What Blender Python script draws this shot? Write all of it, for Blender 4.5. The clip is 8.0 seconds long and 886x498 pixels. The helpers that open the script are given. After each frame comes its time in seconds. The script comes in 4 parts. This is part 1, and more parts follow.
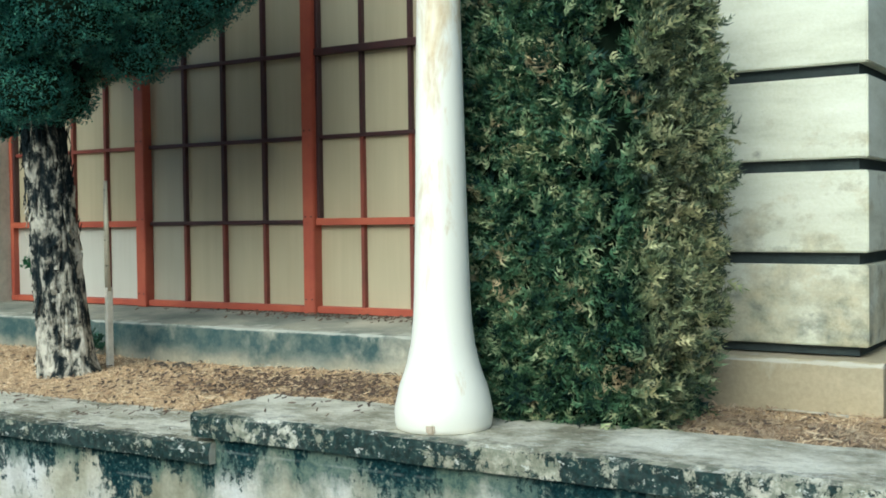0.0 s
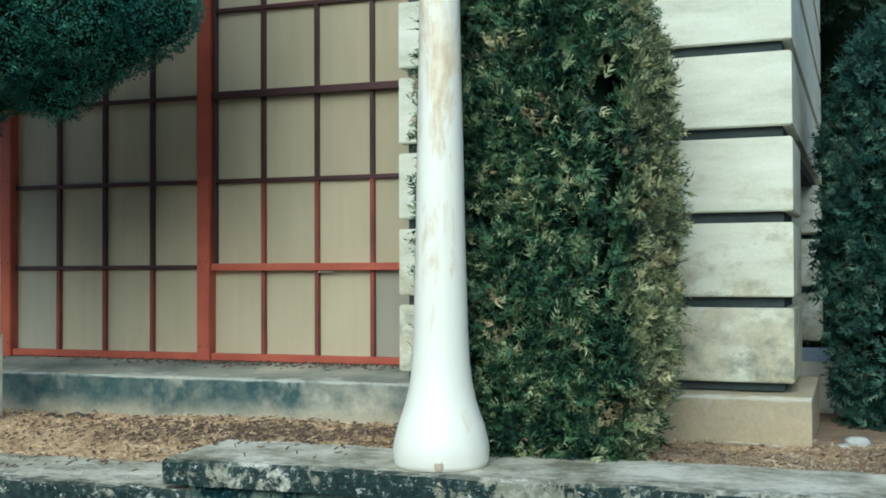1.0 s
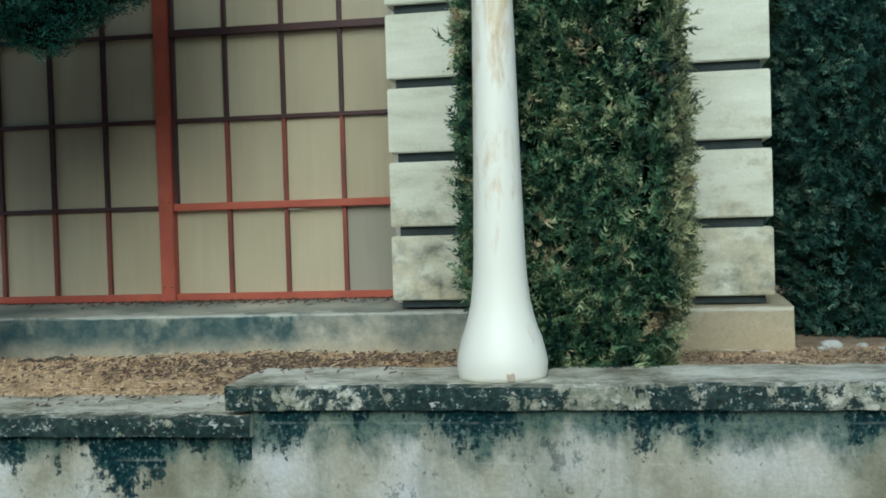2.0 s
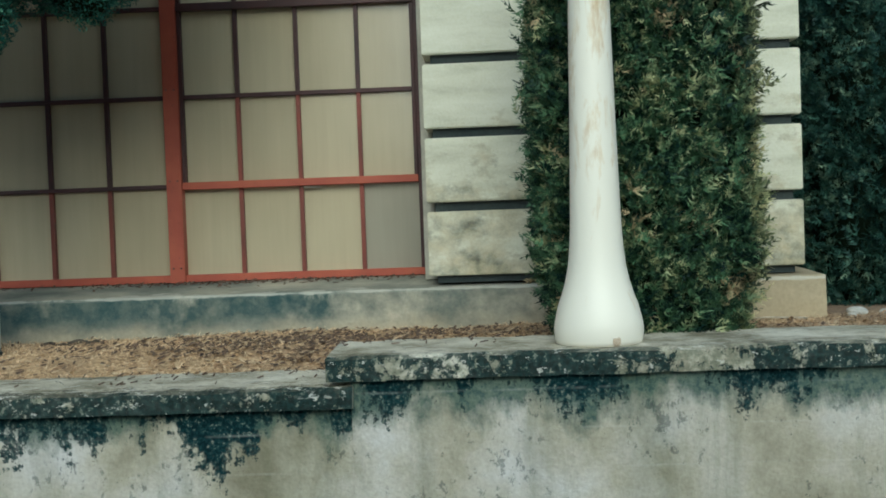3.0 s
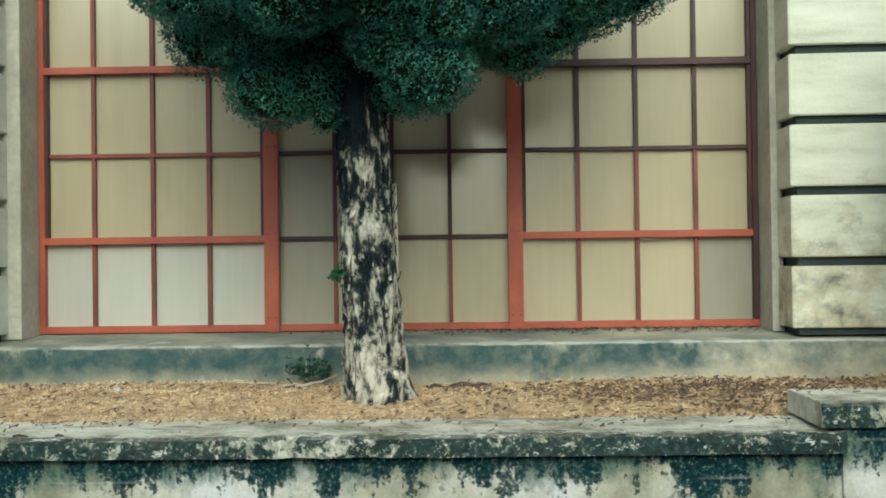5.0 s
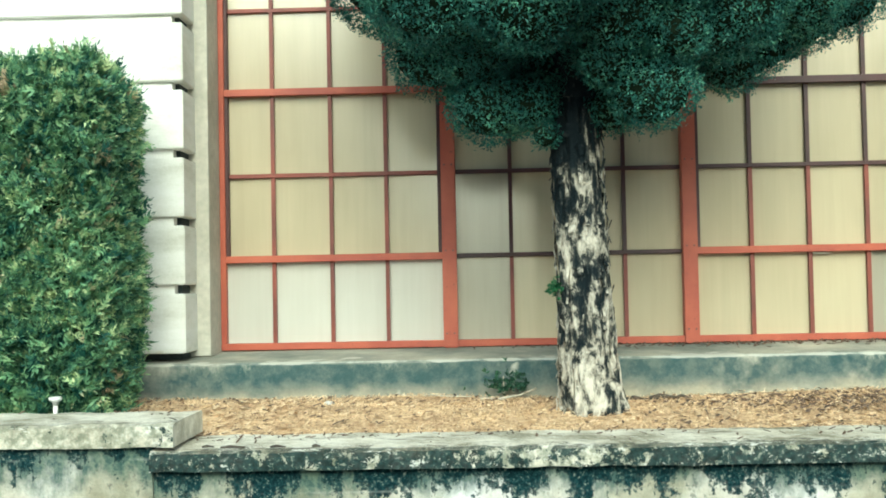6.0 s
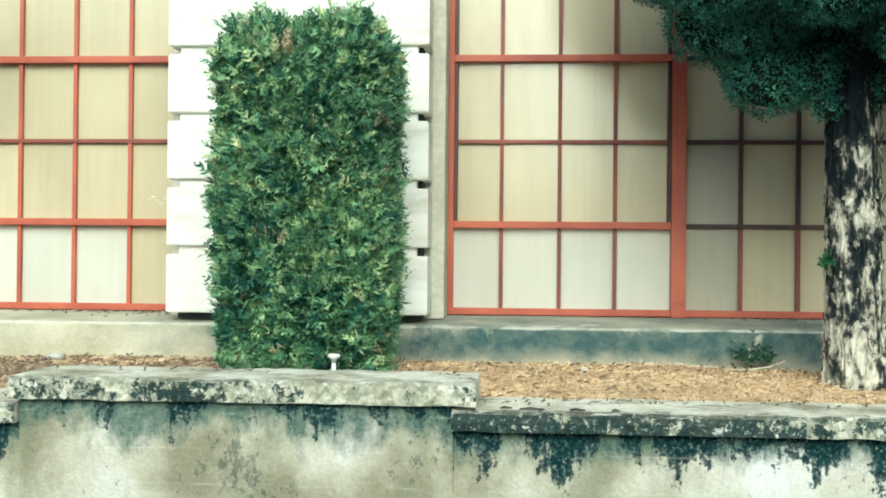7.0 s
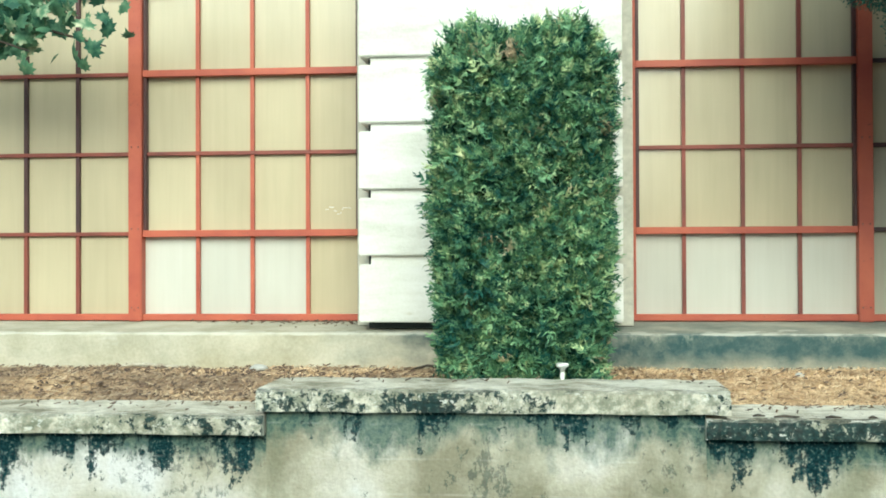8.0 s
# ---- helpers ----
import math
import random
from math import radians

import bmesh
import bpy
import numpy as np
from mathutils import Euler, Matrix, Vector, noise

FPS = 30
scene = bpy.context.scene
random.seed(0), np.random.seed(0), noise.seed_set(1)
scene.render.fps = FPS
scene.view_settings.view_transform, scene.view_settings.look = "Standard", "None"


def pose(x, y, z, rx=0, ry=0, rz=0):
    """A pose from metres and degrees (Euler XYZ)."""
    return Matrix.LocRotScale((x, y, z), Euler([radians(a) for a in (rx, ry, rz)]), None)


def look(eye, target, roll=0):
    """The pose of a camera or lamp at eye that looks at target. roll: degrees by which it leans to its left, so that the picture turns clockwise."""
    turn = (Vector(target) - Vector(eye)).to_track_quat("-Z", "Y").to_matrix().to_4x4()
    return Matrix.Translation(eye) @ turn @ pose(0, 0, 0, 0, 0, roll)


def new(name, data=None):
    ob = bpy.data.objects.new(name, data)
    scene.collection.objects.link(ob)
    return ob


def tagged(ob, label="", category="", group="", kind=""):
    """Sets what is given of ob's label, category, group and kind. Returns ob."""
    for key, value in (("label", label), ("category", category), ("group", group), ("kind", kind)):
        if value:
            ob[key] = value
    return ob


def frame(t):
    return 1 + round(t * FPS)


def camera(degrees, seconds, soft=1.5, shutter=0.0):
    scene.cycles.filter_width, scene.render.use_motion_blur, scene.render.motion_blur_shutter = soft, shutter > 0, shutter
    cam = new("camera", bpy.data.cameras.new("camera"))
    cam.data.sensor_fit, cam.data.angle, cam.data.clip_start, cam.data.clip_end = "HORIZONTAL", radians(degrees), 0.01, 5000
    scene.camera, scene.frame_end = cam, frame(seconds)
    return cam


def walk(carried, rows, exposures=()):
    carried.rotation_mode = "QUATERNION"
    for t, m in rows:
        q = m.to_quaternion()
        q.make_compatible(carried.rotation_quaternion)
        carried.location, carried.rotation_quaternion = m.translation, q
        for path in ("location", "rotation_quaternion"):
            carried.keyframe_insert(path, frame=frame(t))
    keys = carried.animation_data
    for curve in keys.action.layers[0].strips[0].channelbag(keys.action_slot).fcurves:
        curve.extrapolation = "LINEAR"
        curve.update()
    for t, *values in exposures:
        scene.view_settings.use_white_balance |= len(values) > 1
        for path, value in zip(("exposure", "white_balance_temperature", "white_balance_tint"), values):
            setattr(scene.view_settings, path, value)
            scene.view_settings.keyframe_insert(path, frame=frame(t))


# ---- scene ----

# camera and walk
cam = camera(41.8, 8.0, soft=1.8)
ROWS = [
    (0.0, pose(0.000, 0.000, 1.500, 90 - 1.53, 0.75, 32.68)),
    (0.2, pose(-0.179, -0.094, 1.493, 90 - 2.38, 1.55, 28.85)),
    (0.5, pose(-0.386, -0.282, 1.485, 90 - 2.37, 1.35, 25.18)),
    (0.7, pose(-0.523, -0.373, 1.474, 90 - 1.29, 1.37, 23.14)),
    (1.0, pose(-0.775, -0.520, 1.465, 90 + 1.04, 0.23, 19.90)),
    (1.2, pose(-0.940, -0.623, 1.426, 90 + 1.33, 0.37, 17.81)),
    (1.5, pose(-1.208, -0.751, 1.368, 90 - 0.77, 1.52, 15.04)),
    (1.7, look((-1.384, -0.859, 1.391), (-1.815, 1.093, 1.341), -1.6)),
    (2.8, look((-2.476, -1.080, 1.279), (-2.634, 0.913, 1.237), -2.4)),
    (3.0, pose(-2.648, -1.105, 1.294, 90 - 1.86, 2.06, 2.12)),
    (3.2, pose(-2.816, -1.153, 1.314, 90 - 1.00, 1.34, 1.35)),
    (3.5, pose(-3.113, -1.168, 1.328, 90 + 0.34, 0.17, 0.57)),
    (3.7, pose(-3.298, -1.222, 1.323, 90 + 0.86, -0.06, 0.48)),
    (4.0, pose(-3.636, -1.299, 1.324, 90 + 0.77, 0.38, -0.08)),
    (4.2, pose(-3.815, -1.304, 1.326, 90 + 0.52, 0.41, 0.05)),
    (4.5, pose(-4.129, -1.347, 1.314, 90 + 0.73, 0.18, 1.01)),
    (4.7, look((-4.346, -1.340, 1.334), (-4.390, 0.659, 1.359), -0.7)),
    (5.8, look((-5.458, -1.519, 1.302), (-5.510, 0.480, 1.343), -0.7)),
    (6.0, pose(-5.651, -1.516, 1.300, 90 + 1.88, 1.13, 1.77)),
    (6.2, pose(-5.856, -1.537, 1.295, 90 + 2.26, 0.95, 2.50)),
    (6.5, pose(-6.171, -1.581, 1.282, 90 + 2.26, 0.64, 3.20)),
    (6.7, pose(-6.420, -1.608, 1.277, 90 + 0.90, 0.18, 4.01)),
    (7.0, pose(-6.714, -1.594, 1.283, 90 + 0.45, -0.53, 4.18)),
    (7.2, pose(-6.909, -1.571, 1.290, 90 + 0.60, -0.37, 4.09)),
    (7.5, pose(-7.191, -1.593, 1.317, 90 + 0.69, 0.15, 5.26)),
    (7.7, pose(-7.385, -1.607, 1.306, 90 + 0.90, 0.12, 5.62)),
    (8.0, pose(-7.662, -1.664, 1.306, 90 + 0.62, 0.22, 5.41)),
]
EXPOSURES = [(0.0, 0.52, 5480, -8), (0.5, 0.36, 5380, -8), (1.0, 0.26, 5200, -8), (1.5, 0.10, 5200, -8), (3.5, -0.16, 5650, -8), (4.7, 0.10, 5800, -9), (5.8, 1.08, 5850, -13), (8.0, 0.87, 5780, -12)]
walk(cam, ROWS, EXPOSURES)

# daylight: a wide hazy sun behind the camera
SUN_ELEVATION, SUN_AZIMUTH = 31.0, 176.0  # azimuth clockwise from +y
world = bpy.data.worlds.new("daylight")
scene.world = world
world.use_nodes = True
wn = world.node_tree
wn.nodes.clear()
sky = wn.nodes.new("ShaderNodeTexSky")
sky.sky_type = "NISHITA"
sky.sun_disc = False
sky.sun_elevation, sky.sun_rotation = radians(SUN_ELEVATION), radians(SUN_AZIMUTH)
sky.air_density, sky.dust_density, sky.ozone_density = 1.0, 3.0, 1.0
bg = wn.nodes.new("ShaderNodeBackground")
bg.inputs["Strength"].default_value = 0.115
wout = wn.nodes.new("ShaderNodeOutputWorld")
wn.links.new(sky.outputs[0], bg.inputs[0])
wn.links.new(bg.outputs[0], wout.inputs[0])
sun_data = bpy.data.lights.new("sun", "SUN")
sun_data.energy, sun_data.angle, sun_data.color = 2.05, radians(56), (1.0, 0.96, 0.88)
sun = new("sun", sun_data)
az, el = radians(SUN_AZIMUTH), radians(SUN_ELEVATION)
to_sun = Vector((math.sin(az) * math.cos(el), math.cos(az) * math.cos(el), math.sin(el)))
sun.matrix_world = look(to_sun * 40, (0, 0, 0))


# ---------------------------------------------------------------- materials
class Nodes:
    """A short way to write node trees."""

    def __init__(self, name):
        self.mat = bpy.data.materials.new(name)
        self.mat.use_nodes = True
        self.tree = self.mat.node_tree
        self.tree.nodes.clear()
        self.out = self.tree.nodes.new("ShaderNodeOutputMaterial")
        self.bsdf = self.tree.nodes.new("ShaderNodeBsdfPrincipled")
        self.tree.links.new(self.bsdf.outputs[0], self.out.inputs[0])
        self.pos = self.tree.nodes.new("ShaderNodeNewGeometry")
        self.info = self.tree.nodes.new("ShaderNodeObjectInfo")

    def put(self, socket, value):
        if isinstance(value, bpy.types.NodeSocket):
            self.tree.links.new(value, socket)
        elif isinstance(value, (tuple, list)) and len(value) == 3 and socket.type == "RGBA":
            socket.default_value = (*value, 1.0)
        else:
            socket.default_value = value

    def coords(self, sx=1, sy=1, sz=1, shift=None):
        node = self.tree.nodes.new("ShaderNodeMapping")
        self.put(node.inputs["Vector"], self.pos.outputs["Position"])
        node.inputs["Scale"].default_value = (sx, sy, sz)
        if shift is not None:
            self.put(node.inputs["Location"], shift)
        return node.outputs[0]

    def noise(self, scale, detail=4.0, rough=0.55, vec=None, distort=0.0):
        node = self.tree.nodes.new("ShaderNodeTexNoise")
        self.put(node.inputs["Vector"], vec if vec is not None else self.coords())
        node.inputs["Scale"].default_value = scale
        node.inputs["Detail"].default_value = detail
        node.inputs["Roughness"].default_value = rough
        node.inputs["Distortion"].default_value = distort
        return node.outputs[0]

    def ramp(self, fac, *stops):
        node = self.tree.nodes.new("ShaderNodeValToRGB")
        self.put(node.inputs[0], fac)
        while len(node.color_ramp.elements) < len(stops):
            node.color_ramp.elements.new(0.5)
        for e, (p, c) in zip(node.color_ramp.elements, stops):
            e.position = p
            e.color = (c, c, c, 1) if isinstance(c, (int, float)) else (*c, 1)
        return node.outputs[0]

    def math(self, kind, a, b=0.0, c=0.0, clamp=False):
        node = self.tree.nodes.new("ShaderNodeMath")
        node.operation, node.use_clamp = kind, clamp
        for s, v in zip(node.inputs, (a, b, c)):
            self.put(s, v)
        return node.outputs[0]

    def mix(self, fac, a, b, kind="MIX"):
        node = self.tree.nodes.new("ShaderNodeMix")
        node.data_type, node.blend_type = "RGBA", kind
        self.put(node.inputs[0], fac)
        self.put(node.inputs[6], a)
        self.put(node.inputs[7], b)
        return node.outputs[2]

    def xyz(self, vec=None):
        node = self.tree.nodes.new("ShaderNodeSeparateXYZ")
        self.put(node.inputs[0], vec if vec is not None else self.pos.outputs["Position"])
        return node.outputs

    def bump(self, height, strength=0.3, distance=0.01):
        node = self.tree.nodes.new("ShaderNodeBump")
        node.inputs["Strength"].default_value = strength
        node.inputs["Distance"].default_value = distance
        self.put(node.inputs["Height"], height)
        self.put(self.bsdf.inputs["Normal"], node.outputs[0])

    def done(self, color, rough=0.8, **more):
        self.put(self.bsdf.inputs["Base Color"], color)
        self.put(self.bsdf.inputs["Roughness"], rough)
        for key, value in more.items():
            self.put(self.bsdf.inputs[key.replace("_", " ")], value)
        return self.mat


def concrete_wall(name, top, black, shade_film):
    """Old cast concrete: pale cloudy face, greenish runs, black algae dripping from under the coping at height top."""
    n = Nodes(name)
    cloud = n.noise(1.5, 5, 0.58)
    tone = n.ramp(cloud, (0.36, (0.24, 0.222, 0.155)), (0.47, (0.42, 0.392, 0.305)), (0.56, (0.54, 0.515, 0.45)), (0.66, (0.62, 0.61, 0.59)))
    runs = n.ramp(n.noise(3.0, 5, 0.62, n.coords(1, 1, 0.22), 0.4), (0.49, 0.0), (0.66, 0.75))
    tone = n.mix(runs, tone, n.mix(0.75, tone, (0.17, 0.175, 0.11)))
    fine = n.noise(60, 3, 0.6)
    tone = n.mix(0.16, tone, n.ramp(fine, (0.3, 0.2), (0.7, 0.8)), "OVERLAY")
    depth = n.math("MULTIPLY_ADD", n.xyz()[2], -1.0, top)
    # thin teal film with the coping's shade painted in, fading downward
    veil = n.math("ADD", n.math("MULTIPLY_ADD", depth, -1.0 / shade_film, 1.0), n.math("MULTIPLY_ADD", n.noise(4.5, 6, 0.68, n.coords(1, 1, 0.6)), 3.2, -1.6))
    tone = n.mix(n.ramp(veil, (0.10, 0.0), (0.70, 0.90)), tone, n.ramp(n.noise(34, 5, 0.75), (0.40, (0.022, 0.070, 0.066)), (0.60, (0.12, 0.165, 0.125))))
    # black drips, each of its own length, with ragged edges
    length = n.math("MULTIPLY_ADD", n.noise(4.2, 5, 0.66, n.coords(1, 1, 0.10)), 1.0, black - 0.50)
    ragged = n.math("ADD", n.math("MULTIPLY_ADD", n.noise(34, 6, 0.76), 0.50, -0.25), n.math("MULTIPLY_ADD", n.noise(11, 4, 0.62, n.coords(1, 1, 0.7)), 0.50, -0.25))
    drip = n.ramp(n.math("ADD", n.math("SUBTRACT", length, depth), ragged), (0.0, 0.0), (0.025, 0.85), (0.09, 1.0))
    specks = n.ramp(n.math("ADD", n.noise(26, 6, 0.76, n.coords(1, 1, 0.7)), n.math("MULTIPLY_ADD", n.noise(2.2, 3), 0.7, -0.35)), (0.625, 0.0), (0.665, 0.50))
    speck = n.noise(55, 4, 0.7)
    algae = n.ramp(speck, (0.42, (0.004, 0.017, 0.021)), (0.58, (0.015, 0.050, 0.054)), (0.65, (0.20, 0.215, 0.175)))
    tone = n.mix(n.math("MAXIMUM", drip, specks), tone, algae)
    # board marks of the casting
    z = n.math("ADD", n.xyz()[2], n.math("MULTIPLY_ADD", n.noise(3, 2), 0.012, -0.006))
    board = n.math("ABSOLUTE", n.math("SUBTRACT", n.math("FRACT", n.math("DIVIDE", z, 0.152)), 0.5))
    board = n.math("MULTIPLY", n.ramp(board, (0.455, 0.0), (0.49, 1.0)), n.ramp(n.noise(4, 4, 0.7), (0.48, 0.0), (0.64, 0.35)))
    tone = n.mix(board, tone, n.mix(0.5, tone, (0.68, 0.66, 0.60)))
    n.bump(n.math("ADD", fine, n.math("MULTIPLY", ragged, 2.0)), 0.5, 0.009)
    return n.done(tone, 0.9, Specular_IOR_Level=0.12)


def coping_concrete(name, cover, dirty):
    """Weathered coping: pale worn top, front face broken by crisp black lichen. cover: how much of the face is black."""
    n = Nodes(name)
    tone = n.ramp(n.noise(3.6, 7, 0.66), (0.36, (0.27, 0.25, 0.18)), (0.48, (0.52, 0.485, 0.385)), (0.60, (0.74, 0.70, 0.59)))
    fine = n.noise(70, 3, 0.6)
    tone = n.mix(0.25, tone, n.ramp(fine, (0.3, 0.25), (0.7, 0.75)), "OVERLAY")
    ny = n.xyz(n.pos.outputs["Normal"])
    front = n.math("MULTIPLY", ny[1], -1.0, clamp=True)
    up = n.math("MULTIPLY", ny[2], 1.0, clamp=True)
    # olive bloom between the black patches
    bloom = n.ramp(n.noise(26, 5, 0.7), (0.42, 0.75), (0.60, 0.0))
    tone = n.mix(n.math("MULTIPLY", front, bloom), tone, (0.16, 0.18, 0.125))
    blot = n.noise(15, 8, 0.78, n.coords(1, 1, 0.9), 0.2)
    mask = n.math("ADD", blot, n.math("MULTIPLY_ADD", n.noise(1.3, 3, 0.55), 0.6, -0.30))
    mask = n.math("MULTIPLY", n.ramp(mask, (0.60 - cover * 0.2, 0.0), (0.63 - cover * 0.2, 0.94)), n.ramp(front, (0.35, 0.0), (0.7, 1.0)))
    lichen = n.ramp(n.noise(48, 3), (0.38, (0.003, 0.015, 0.017)), (0.62, (0.014, 0.046, 0.047)), (0.68, (0.22, 0.235, 0.19)))
    tone = n.mix(mask, tone, lichen)
    # brown moss and dirt lie in patches on the top
    dirt = n.ramp(n.noise(5.5, 6, 0.72, n.coords(0.7, 1.6, 1)), (0.54, 0.0), (0.64, dirty))
    tone = n.mix(n.math("MULTIPLY", dirt, up), tone, n.ramp(n.noise(38, 4, 0.7), (0.35, (0.040, 0.042, 0.030)), (0.6, (0.19, 0.16, 0.105)), (0.7, (0.36, 0.32, 0.23))))
    # crust creeps over the front edge
    creep = n.math("ADD", n.math("MULTIPLY_ADD", n.xyz()[1], -2.6, 2.6 * 3.39), n.math("MULTIPLY_ADD", n.noise(12, 7, 0.76), 2.2, -1.05))
    creep = n.math("MULTIPLY", n.ramp(creep, (0.24, 0.0), (0.32, dirty)), up)
    tone = n.mix(creep, tone, n.ramp(n.noise(50, 3), (0.4, (0.012, 0.020, 0.018)), (0.62, (0.09, 0.09, 0.065))))
    # dark and pale flakes lie along the top
    flakes = n.noise(26, 5, 0.75, n.coords(0.45, 1.3, 1))
    tone = n.mix(n.math("MULTIPLY", n.ramp(flakes, (0.36, 0.9 * dirty), (0.40, 0.0)), up), tone, (0.10, 0.085, 0.06))
    tone = n.mix(n.math("MULTIPLY", n.ramp(flakes, (0.58, 0.0), (0.61, dirty)), up), tone, (0.80, 0.77, 0.68))
    white = n.ramp(n.noise(30, 4, 0.75, n.coords(0.6, 1, 1)), (0.62, 0.0), (0.65, 0.75))
    tone = n.mix(n.math("MULTIPLY", white, n.math("MULTIPLY_ADD", up, -0.4, 1.0)), tone, (0.72, 0.71, 0.64))
    n.bump(n.math("ADD", fine, n.math("MULTIPLY", blot, 2.5)), 0.5, 0.01)
    return n.done(tone, 0.9, Specular_IOR_Level=0.12)


def plinth_concrete():
    """Cement-rendered plinth, greyed blue-green on its upper face, sandy below."""
    n = Nodes("plinth_concrete")
    big = n.noise(1.7, 5, 0.62, n.coords(1, 1, 2.0))
    tone = n.ramp(big, (0.36, (0.19, 0.20, 0.17)), (0.48, (0.32, 0.315, 0.26)), (0.58, (0.44, 0.41, 0.325)), (0.68, (0.54, 0.495, 0.39)))
    z = n.xyz()[2]
    low = n.ramp(n.math("ADD", n.math("MULTIPLY_ADD", z, -4.0, 3.5), n.math("MULTIPLY_ADD", n.noise(4.0, 4), 1.2, -0.6)), (0.30, 0.0), (0.70, 0.8))
    tone = n.mix(low, tone, (0.50, 0.43, 0.31))
    x = n.xyz()[0]
    # blue-grey stain beneath the tree, with the tree's shade painted in
    tree_stain_shade = n.math("ADD", n.math("MULTIPLY", n.math("ABSOLUTE", n.math("ADD", x, 5.7)), -0.36), n.math("MULTIPLY_ADD", n.noise(2.4, 5, 0.65), 2.6, 0.0))
    upper = n.ramp(n.math("ADD", z, n.math("MULTIPLY_ADD", n.noise(5.0, 4), 0.24, -0.12)), (0.70, 0.25), (0.80, 0.92))
    face = n.ramp(n.math("MULTIPLY", n.xyz(n.pos.outputs["Normal"])[1], -1.0), (0.3, 0.25), (0.8, 1.0))
    shade_film = n.math("MULTIPLY", n.math("MULTIPLY", n.ramp(tree_stain_shade, (0.25, 0.0), (0.80, 1.0)), upper), face)
    tone = n.mix(shade_film, tone, n.ramp(n.noise(9, 5, 0.7), (0.40, (0.022, 0.068, 0.076)), (0.62, (0.10, 0.135, 0.125))))
    tan = n.ramp(n.math("MULTIPLY_ADD", x, 0.5, n.math("MULTIPLY_ADD", n.noise(3.0, 4), 0.5, 1.3)), (0.40, 0.0), (0.60, 0.75))
    tone = n.mix(tan, tone, (0.46, 0.375, 0.24))
    clean = n.ramp(n.math("MULTIPLY_ADD", x, -0.5, n.math("MULTIPLY_ADD", n.noise(3.0, 4), 0.5, -4.2)), (0.25, 0.0), (0.60, 0.8))
    tone = n.mix(clean, tone, n.ramp(n.noise(3.5, 5, 0.6), (0.35, (0.36, 0.33, 0.23)), (0.65, (0.56, 0.52, 0.41))))
    patch = n.ramp(n.noise(2.9, 3, 0.5, n.coords(1, 1, 1.4)), (0.66, 0.0), (0.69, 0.8))
    tone = n.mix(patch, tone, (0.52, 0.50, 0.42))
    fine = n.noise(55, 4, 0.65)
    tone = n.mix(0.18, tone, n.ramp(fine, (0.3, 0.25), (0.7, 0.75)), "OVERLAY")
    edge = n.math("ADD", n.math("MULTIPLY", n.math("ABSOLUTE", n.math("SUBTRACT", z, 0.902)), -60.0), n.math("MULTIPLY_ADD", n.noise(6.0, 4, 0.6), 2.4, 0.0))
    tone = n.mix(n.ramp(edge, (0.75, 0.0), (1.05, 0.6)), tone, (0.60, 0.58, 0.50))
    # pale lime bleeding down from the lip
    bleed = n.math("ADD", n.math("MULTIPLY_ADD", n.math("SUBTRACT", 0.915, z), -9.0, 0.0), n.math("MULTIPLY_ADD", n.noise(4.0, 6, 0.74, n.coords(1, 1, 0.45)), 6.0, -3.0))
    tone = n.mix(n.math("MULTIPLY", n.ramp(bleed, (-0.1, 0.0), (0.9, 0.60)), face), tone, (0.60, 0.575, 0.47))
    n.bump(n.math("ADD", fine, big), 0.35, 0.006)
    return n.done(tone, 0.88, Specular_IOR_Level=0.2)


def pier_concrete(name, grime, pale=1.0, warm=1.0):
    """Pale painted cast stone with horizontal wash marks and stained lower courses."""
    n = Nodes(name)
    wash = n.noise(2.4, 5, 0.6, n.coords(0.9, 0.9, 4.0))
    tone = n.ramp(wash, (0.3, (0.58 * pale, 0.57 * pale, 0.50 * pale * warm)), (0.5, (0.72 * pale, 0.71 * pale, 0.65 * pale * warm)), (0.7, (0.81 * pale, 0.80 * pale, 0.76 * pale * warm)))
    z = n.xyz()[2]
    stain = n.math("ADD", n.math("MULTIPLY_ADD", z, -0.40, grime), n.math("MULTIPLY_ADD", n.noise(5.0, 5, 0.68, n.coords(1, 1, 1.5)), 1.3, -0.65))
    stain = n.ramp(stain, (0.44, 0.0), (0.58, 0.55), (0.80, 0.92))
    tone = n.mix(stain, tone, n.ramp(n.noise(11, 4), (0.30, (0.13, 0.13, 0.095)), (0.46, (0.42, 0.38, 0.25)), (0.7, (0.66, 0.58, 0.39))))
    fine = n.noise(80, 3, 0.6)
    tone = n.mix(0.2, tone, n.ramp(fine, (0.3, 0.25), (0.7, 0.75)), "OVERLAY")
    n.bump(n.math("ADD", fine, n.math("MULTIPLY", wash, 1.5)), 0.25, 0.005)
    return n.done(tone, 0.8)


def red_paint(name, bright, dark):
    """Sun-faded steel-window paint, thin and dirty in places."""
    n = Nodes(name)
    tone = n.ramp(n.noise(3.0, 4, 0.6), (0.3, dark), (0.65, bright))
    chips = n.ramp(n.noise(42, 4, 0.7), (0.64, 0.0), (0.70, 0.7))
    tone = n.mix(chips, tone, (0.12, 0.045, 0.035))
    n.bump(n.noise(90, 2), 0.2, 0.002)
    return n.done(tone, 0.5)


